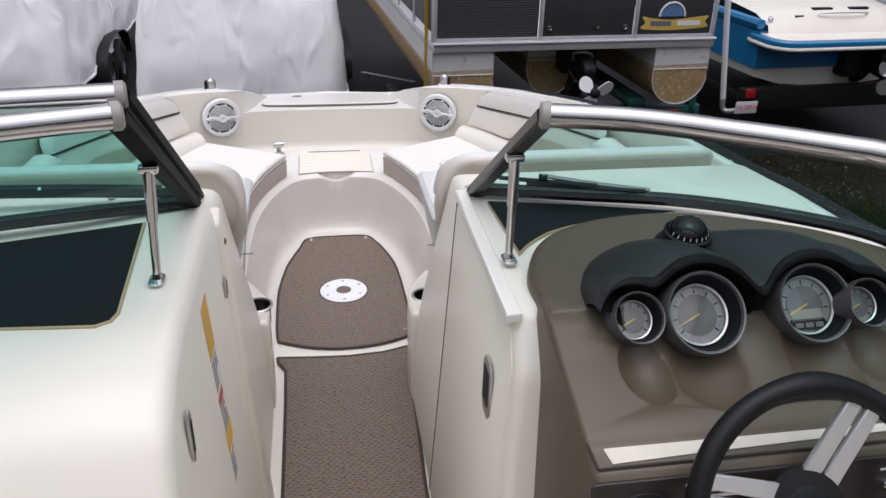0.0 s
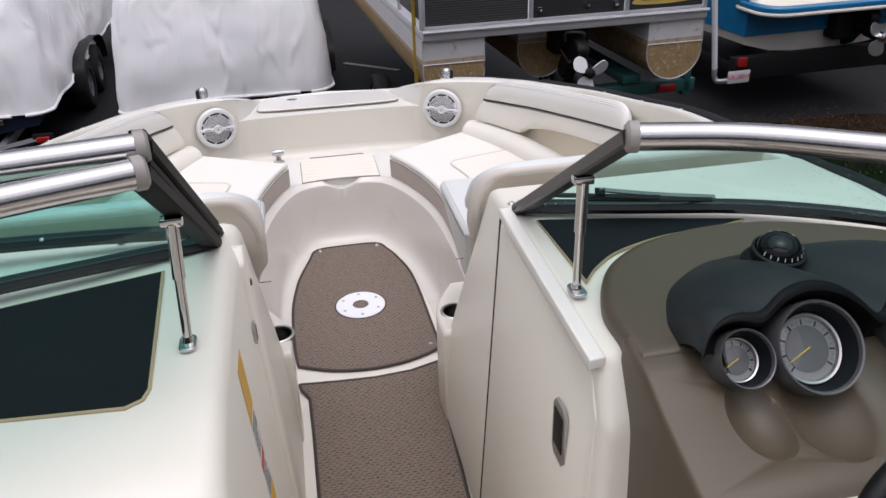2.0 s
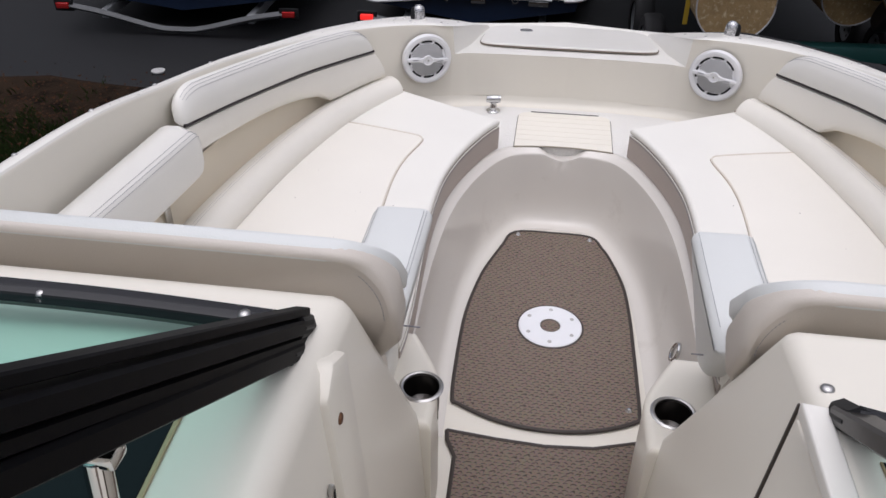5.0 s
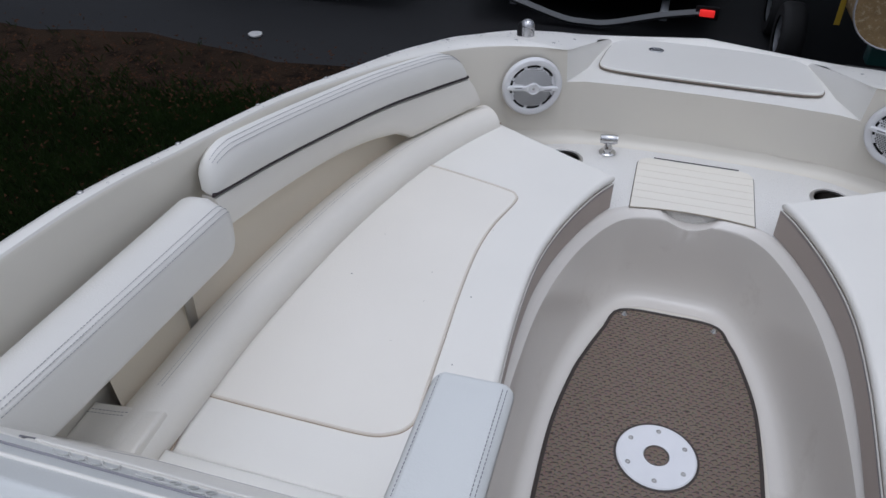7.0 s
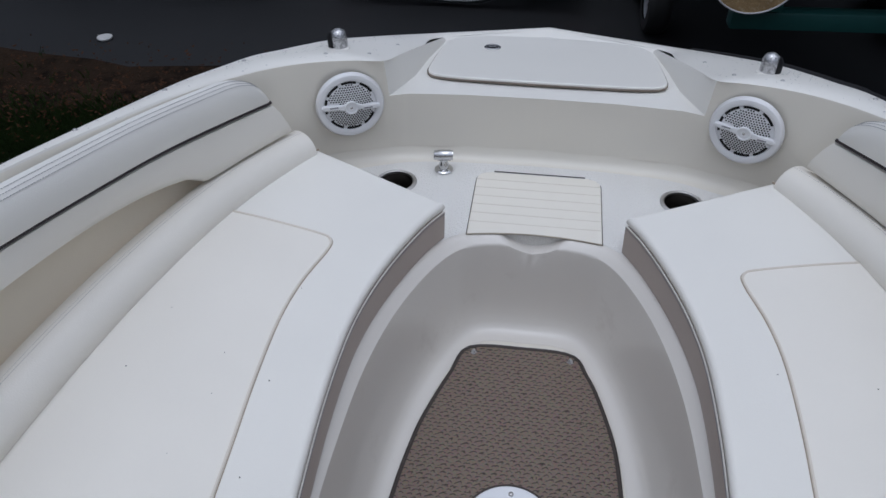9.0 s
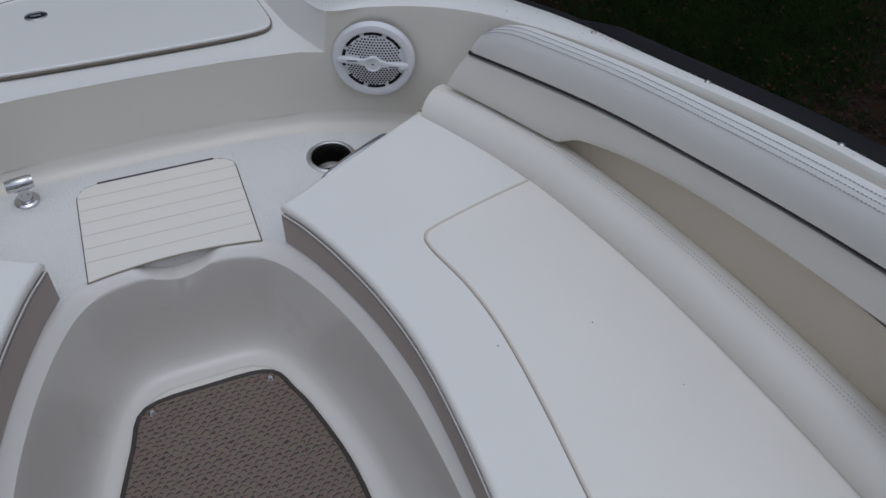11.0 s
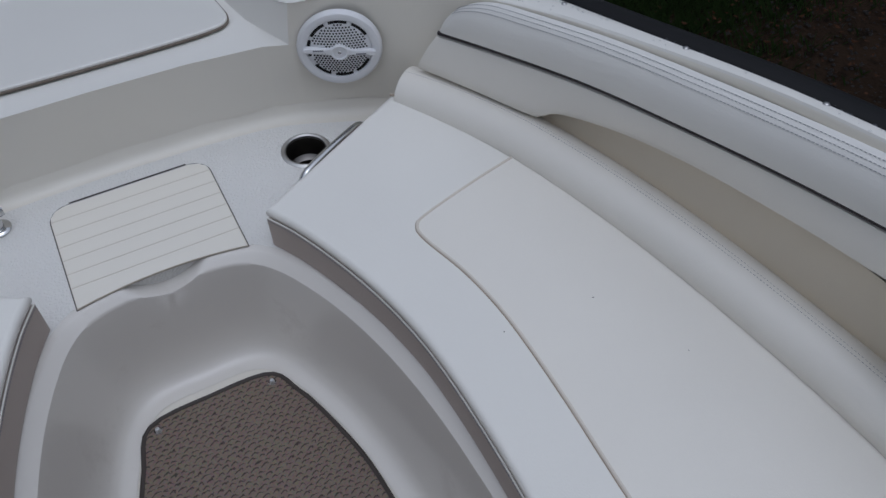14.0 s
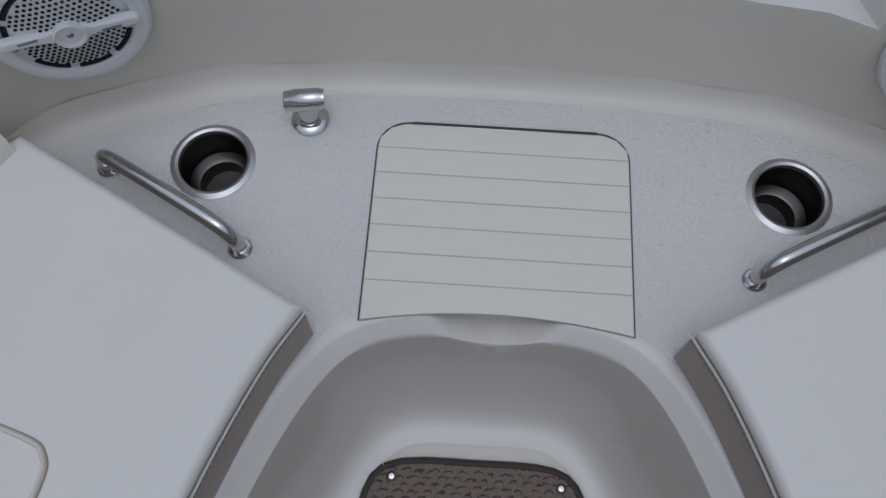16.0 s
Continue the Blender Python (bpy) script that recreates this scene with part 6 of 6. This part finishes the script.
# pontoon tour boat
pm = Matrix.Translation((.933, 3.88, .10)) @ Matrix.Rotation(radians(3), 4, 'Z')
pb = thing("pontoon_boat", "pontoon boat with charcoal fence panels and scummy aluminium tubes", "pontoon boat", at=pm)
part("deck", block(0, 2.6, 0, 7.0, -.045, .03, .008), ALU, pb, "aluminium-edged deck")
part("deck_trim", tube([(-.005, -.01, .03), (2.605, -.01, .03)], .016, 8), ALU, pb)
for i, xc in enumerate((.27, 1.24, 2.33)):
    hw = .27 if i != 1 else .24
    up = [(xc - hw, -.05), (xc - hw, -.25), (xc + hw, -.25), (xc + hw, -.05)]
    lowp = [(xc - hw - .001, -.25)] + [(xc - (hw + .001) * math.cos(a), -.32 - .26 * math.sin(a)) for a in np.linspace(0, math.pi, 20)] + [(xc + hw + .001, -.25)]
    y0 = .04 if i != 1 else .5
    part("tube_top", sheet([[(x, y, z) for x, z in up] for y in (y0, 2, 4, 6.5)], loop_v=True, cap=True), TUBEW, pb, "white-silver pontoon tube", smooth=False)
    part("tube_bottom", sheet([[(x, y, z) for x, z in lowp] for y in (y0 - .002, 2, 4, 6.5)], loop_v=True, cap=True), SCUM, pb, "brown scum below the waterline")
    part("waterline_stain", sheet([[(x, y, z) for x, z in ((xc - hw - .001, -.215), (xc - hw - .001, -.252), (xc + hw + .001, -.252), (xc + hw + .001, -.205))] for y in (y0 - .001, 2, 4, 6.5)], loop_v=True, cap=True), STAIN, pb, "tan stain above the waterline", smooth=False)
    part("end_seam", tube([(x, y0 - .004, z) for x, z in up + lowp[::-1]], .006, 6), ALU, pb)
for a, b in ((.02, .92), (.95, 1.80), (1.83, 2.55)):
    pn = part("fence_panel", block(a, b, .03, .05, .07, .62, .004), PANELM, pb, "charcoal fence panel")
    if a < .1:
        for k in range(26):
            part("rib", tube([(a + .02, .028, .085 + .02 * k), (b - .02, .028, .085 + .02 * k)], .006, 6), PANELM, pn)
for x in (.0, .935, 1.815, 2.57):
    part("fence_post", block(x, x + .03, .02, .06, .03, .64, .004), ALU, pb)
part("fence_rail", block(0, 2.6, .02, .06, .045, .07, .004), ALU, pb)
part("fence_top_rail", block(0, 2.6, .02, .06, .62, .65, .004), ALU, pb)
for x in (1.02, 1.72):
    part("gate_latch", block(x - .02, x + .02, .01, .03, .10, .16, .004), STEEL, pb)
part("knob", lathe([(.0001, .02), (.022, .016), (.026, 0)], 16), STEEL, pb, m=Matrix.Translation((1.45, .028, .14)) @ Matrix.Rotation(radians(90), 4, 'X'))
for k in range(7):
    y = .1 + .9 * k
    part("side_post", block(0, .03, y, y + .03, .03, .64, .004), ALU, pb)
    part("side_panel", block(.006, .02, y + .05, y + .86, .10, .60, .003), PANELM, pb)
part("side_rail", block(0, .03, .05, 6.6, .62, .65, .004), ALU, pb)
sg = part("banner", slab(spline([(1.88, .20), (2.16, .185), (2.44, .20), (2.52, .215), (2.49, .26), (2.52, .305), (2.42, .30), (2.16, .275), (1.98, .29), (1.88, .305), (1.91, .25)], 60, True).tolist(), 0, .004, .001, 1), surface("gold_banner", (.62, .45, .10), .5), pb, "gold ribbon banner", m=Matrix(((1, 0, 0, 0), (0, 0, -1, .028), (0, 1, 0, -.08), (0, 0, 0, 1))))
for x0, x1 in ((1.96, 2.16), (2.22, 2.44)):
    part("banner_text", block(x0, x1, .021, .0235, .145, .185, 0), INK if x0 < 2 else WHITE, sg, smooth=False)
part("emblem", slab([(2.16 + .12 * math.cos(a), .305 + .12 * math.sin(a)) for a in np.linspace(0, math.pi, 18)], 0, .004, .001, 1), surface("emblem_blue", (.12, .22, .42), .5), pb, "half-round emblem", m=Matrix(((1, 0, 0, 0), (0, 0, -1, .028), (0, 1, 0, -.08), (0, 0, 0, 1))))
part("emblem_ring", tube([(2.16 + .12 * math.cos(a), .022, .225 + .12 * math.sin(a)) for a in np.linspace(0, math.pi, 18)], .010, 6), WHITE, pb)
part("tie_strap", slab([(-.035, 0), (.0, 0), (.004, 1), (-.031, 1)], 0, .006, .001, 1), YSTRAP, pb, "yellow tie-down strap", m=Matrix(((1, 0, 0, .01), (0, 0, 1, .30), (0, -1.15, 0, .60), (0, 0, 0, 1))))
drive(pb, 1.42, .25, -.36, .85)
part("motor_pod", block(1.28, 1.62, .3, 1.2, -.34, -.06, .03), BLACK, pb)
for x in (.45, 2.05):
    part("trailer_bunk", block(x - .09, x + .09, .25, 6.5, -.66, -.58, .01), TEAL, pb)
part("trailer_crossbar", block(.25, 2.75, .30, .42, -.80, -.68, .012), TEAL, pb, "teal trailer crossbar")
part("trailer_light", block(2.35, 2.53, .27, .30, -.78, -.71, .006), REDL, pb, "red trailer light")
part("trailer_upright", block(2.62, 2.70, .30, .38, -.84, -.50, .01), TEAL, pb)
for x in (.15, 2.45):
    for yy in (2.4, 3.2):
        wheel_part(pb, x, yy, GZ - .10 + .30, .30)

# blue and white runabout
rm = Matrix.Translation((5.28, 5.96, -.17)) @ Matrix.Rotation(radians(4), 4, 'Z')
rb = thing("runabout", "white and blue runabout on a trailer, stern drive tilted up", "motor boat", at=rm)
B = 2.35
def hull_ring(y, w, zt, zb, keel):
    c = B / 2
    return [(c - w / 2, y, zt), (c - w / 2 * .97, y, zb), (c - w * .32, y, zb - .10), (c, y, keel), (c + w * .32, y, zb - .10), (c + w / 2 * .97, y, zb), (c + w / 2, y, zt)]
part("hull_bottom", sheet([hull_ring(.30, B * .96, -.53, -.66, -.82), hull_ring(2, B, -.52, -.66, -.84), hull_ring(5, B * .8, -.45, -.55, -.75), hull_ring(6.3, .1, -.2, -.3, -.4)], loop_v=True, cap=True), OFFW, rb, "off-white lower hull")
part("hull_band", sheet([[(B / 2 - w / 2, y, -.10), (B / 2 - w / 2 * .985, y, -.55), (B / 2 + w / 2 * .985, y, -.55), (B / 2 + w / 2, y, -.10)] for y, w in ((.26, B * .98), (2, B * 1.01), (5, B * .8), (6.3, .12))], loop_v=True, cap=True), BLUE, rb, "bright blue hull band")
pl = rounded(-.02, B + .02, -.22, .60, .28)
part("swim_platform", slab(pl, -.215, -.13, .03, 4), BLUE, rb, "blue swim platform")
part("platform_rub_rail", tube([(x, y, -.222) for x, y in pl + pl[:1]], .022, 8), OFFW, rb, "white rub rail")
part("platform_top", slab(inset(pl, .05).tolist(), -.135, -.118, .006), OFFW, rb)
sec = []
for y, z, w in ((.18, -.12, .90), (.30, .06, .88), (.60, .16, .88), (1.2, .22, .90), (1.9, .24, .92), (2.1, .10, .92), (5.8, .15, .4)):
    sec.append([(B / 2 + B * w / 2 * u, y, z - .10 * abs(u) ** 3) for u in np.linspace(-1, 1, 17)])
part("aft_deck", sheet(sec), OFFW, rb, "white sun-deck moulding")
part("gunwale_band", tube([(B * .02, .3, -.02), (-.01, 2, .0), (B * .1, 5, .0)], .06, 8), BLUE, rb)
part("deck_outlet", block(.52, .64, .33, .36, .0, .07, .006), PANELM, rb, "square dark outlet")
part("deck_light", lathe([(.0001, .02), (.028, .018), (.04, 0)], 20), STEEL, rb, m=Matrix.Translation((.20, .36, .03)) @ Matrix.Rotation(radians(60), 4, 'X'))
for x in (.98, 1.5):
    part("deck_vent", block(x - .14, x + .14, .45, .52, .105, .135, .01), BLACK, rb)
part("grab_handle", tube(spline([(.85, .34, .06), (.85, .30, .09), (1.2, .28, .10), (1.5, .30, .09), (1.5, .34, .06)], 24), .010, 8), STEEL, rb)
for x in (.35, .55):
    part("transom_fitting", lathe([(.0001, .02), (.02, .015), (.03, 0)], 14), STEEL, rb, m=Matrix.Translation((x, .24, -.30)) @ Matrix.Rotation(radians(90), 4, 'X'))
drive(rb, 1.55, .20, -.52, 1.05, False)
part("drive_bellows", block(1.20, 1.55, .10, .34, -.66, -.34, .04), BLACK, rb)
part("trailer_beam", block(-.16, 2.1, .10, .22, -1.04, -.76, .01), BLACK, rb)
for x in (-.07, 1.95):
    part("trailer_light", block(x - .06, x + .06, .06 if x < 1 else .5, .10 if x < 1 else .54, -.86, -.75, .006), REDL, rb, "red trailer light")
    part("trailer_rail", block(x + .10, x + .18, .1, 6.5, -1.05, -.92, .01), BLACK, rb)
part("guide_post", tube([(-.32, .25, -.94), (-.58, .25, .80)], .034, 12), WHITE, rb, "white guide post")
part("guide_arm", tube(spline([(-.325, .25, -.90), (-.31, .24, -1.02), (-.22, .20, -1.06), (.3, .16, -.98)], 16), .034, 10), GALV, rb)
part("licence_plate", block(-.28, .02, .02, .03, -1.04, -.89, .004), surface("plate_white", (.62, .58, .60), .4), rb, "white licence plate")
words("CK-28514", .072, REDP, rb, Matrix.Translation((-.13, .017, -.965)) @ Matrix.Rotation(radians(90), 4, 'X'))
for yy in (2.3, 3.1):
    for x in (.12, B - .12):
        wheel_part(rb, x, yy, GZ + .48, .31)
for k, x in enumerate((1.98, 2.10, 2.22)):
    part("hull_digit", block(x - .03, x + .03, -.226, -.222, -.20, -.15, 0), INK, rb, smooth=False)

# boat with brown foam-decked swim platform
tb = thing("decked_boat", "white boat with brown foam-decked swim platform", "motor boat")
po = [(3.72, .16), (5.6, .26), (5.6, -2.4), (3.95, -2.4), (3.80, -1.6), (3.70, -.6), (3.69, .0)]
part("platform", slab(po, -.99, -.91, .02, 4), GELW, tb, "white platform edge")
part("hull", block(5.0, 11.0, -2.3, .15, -1.35, -.35, .12, 4), GELW, tb)
def planks(x0, x1, y0, y1):
    base_ = part("pad_border", slab(rounded(x0, x1, y0, y1, .05), -.912, -.902, .003, 2), TEAK, tb, "brown foam pad border")
    part("pad_groove", slab(rounded(x0 + .045, x1 - .045, y0 + .045, y1 - .045, .03), -.905, -.9005, .001, 1), BLACK, base_, "black grooves")
    n = int((x1 - x0 - .1) / .062)
    for i in range(n):
        a = x0 + .05 + i * .062
        part("plank", block(a + .004, a + .058, y0 + .05, y1 - .05, -.904, -.897, .001, 1), TEAK, base_)
planks(3.86, 5.3, -.16, .10)
planks(3.86, 5.3, -2.2, -.20)
cl_ = part("platform_cleat", tube(spline([(3.70, .12, -.90), (3.66, .16, -.88), (3.72, .22, -.87), (3.80, .24, -.89)], 16), .022, 8), WHITE, tb, "white rope end")
for x in (6.2, 9.2):
    part("stand_block", block(x, x + .3, -1.8, -.4, GZ, -1.34, .01), BLACK, tb)
part("platform_support", block(4.2, 5.1, -1.8, -.4, GZ, -.985, .02), BLACK, tb)

# unseen wooded ring round the yard, added to darken horizon light and reflections
DIMRING = surface("horizon_dimmer", (0.020, 0.026, 0.016), 0.9, vary=.5, scale=.12, fine=.9, bump=0)
ringp = [radians(a) for a in range(0, 360, 3)]
rows = [[(70 * math.cos(a), 70 * math.sin(a), z0) for a in ringp] for z0 in (GZ - .5,)]
rows.append([(71 * math.cos(a), 71 * math.sin(a), GZ + 10 + 3 * noise.noise((math.cos(a) * 6, math.sin(a) * 6, 1))) for a in ringp])
rows.append([(80 * math.cos(a), 80 * math.sin(a), GZ + 21 + 7 * noise.noise((math.cos(a) * 9, math.sin(a) * 9, 2)) + 3 * noise.noise((math.cos(a) * 31, math.sin(a) * 31, 5))) for a in ringp])
fixed("backdrop", sheet(rows, loop_v=True), DIMRING, "unseen dark ring added far off to dim horizon light", "woods")
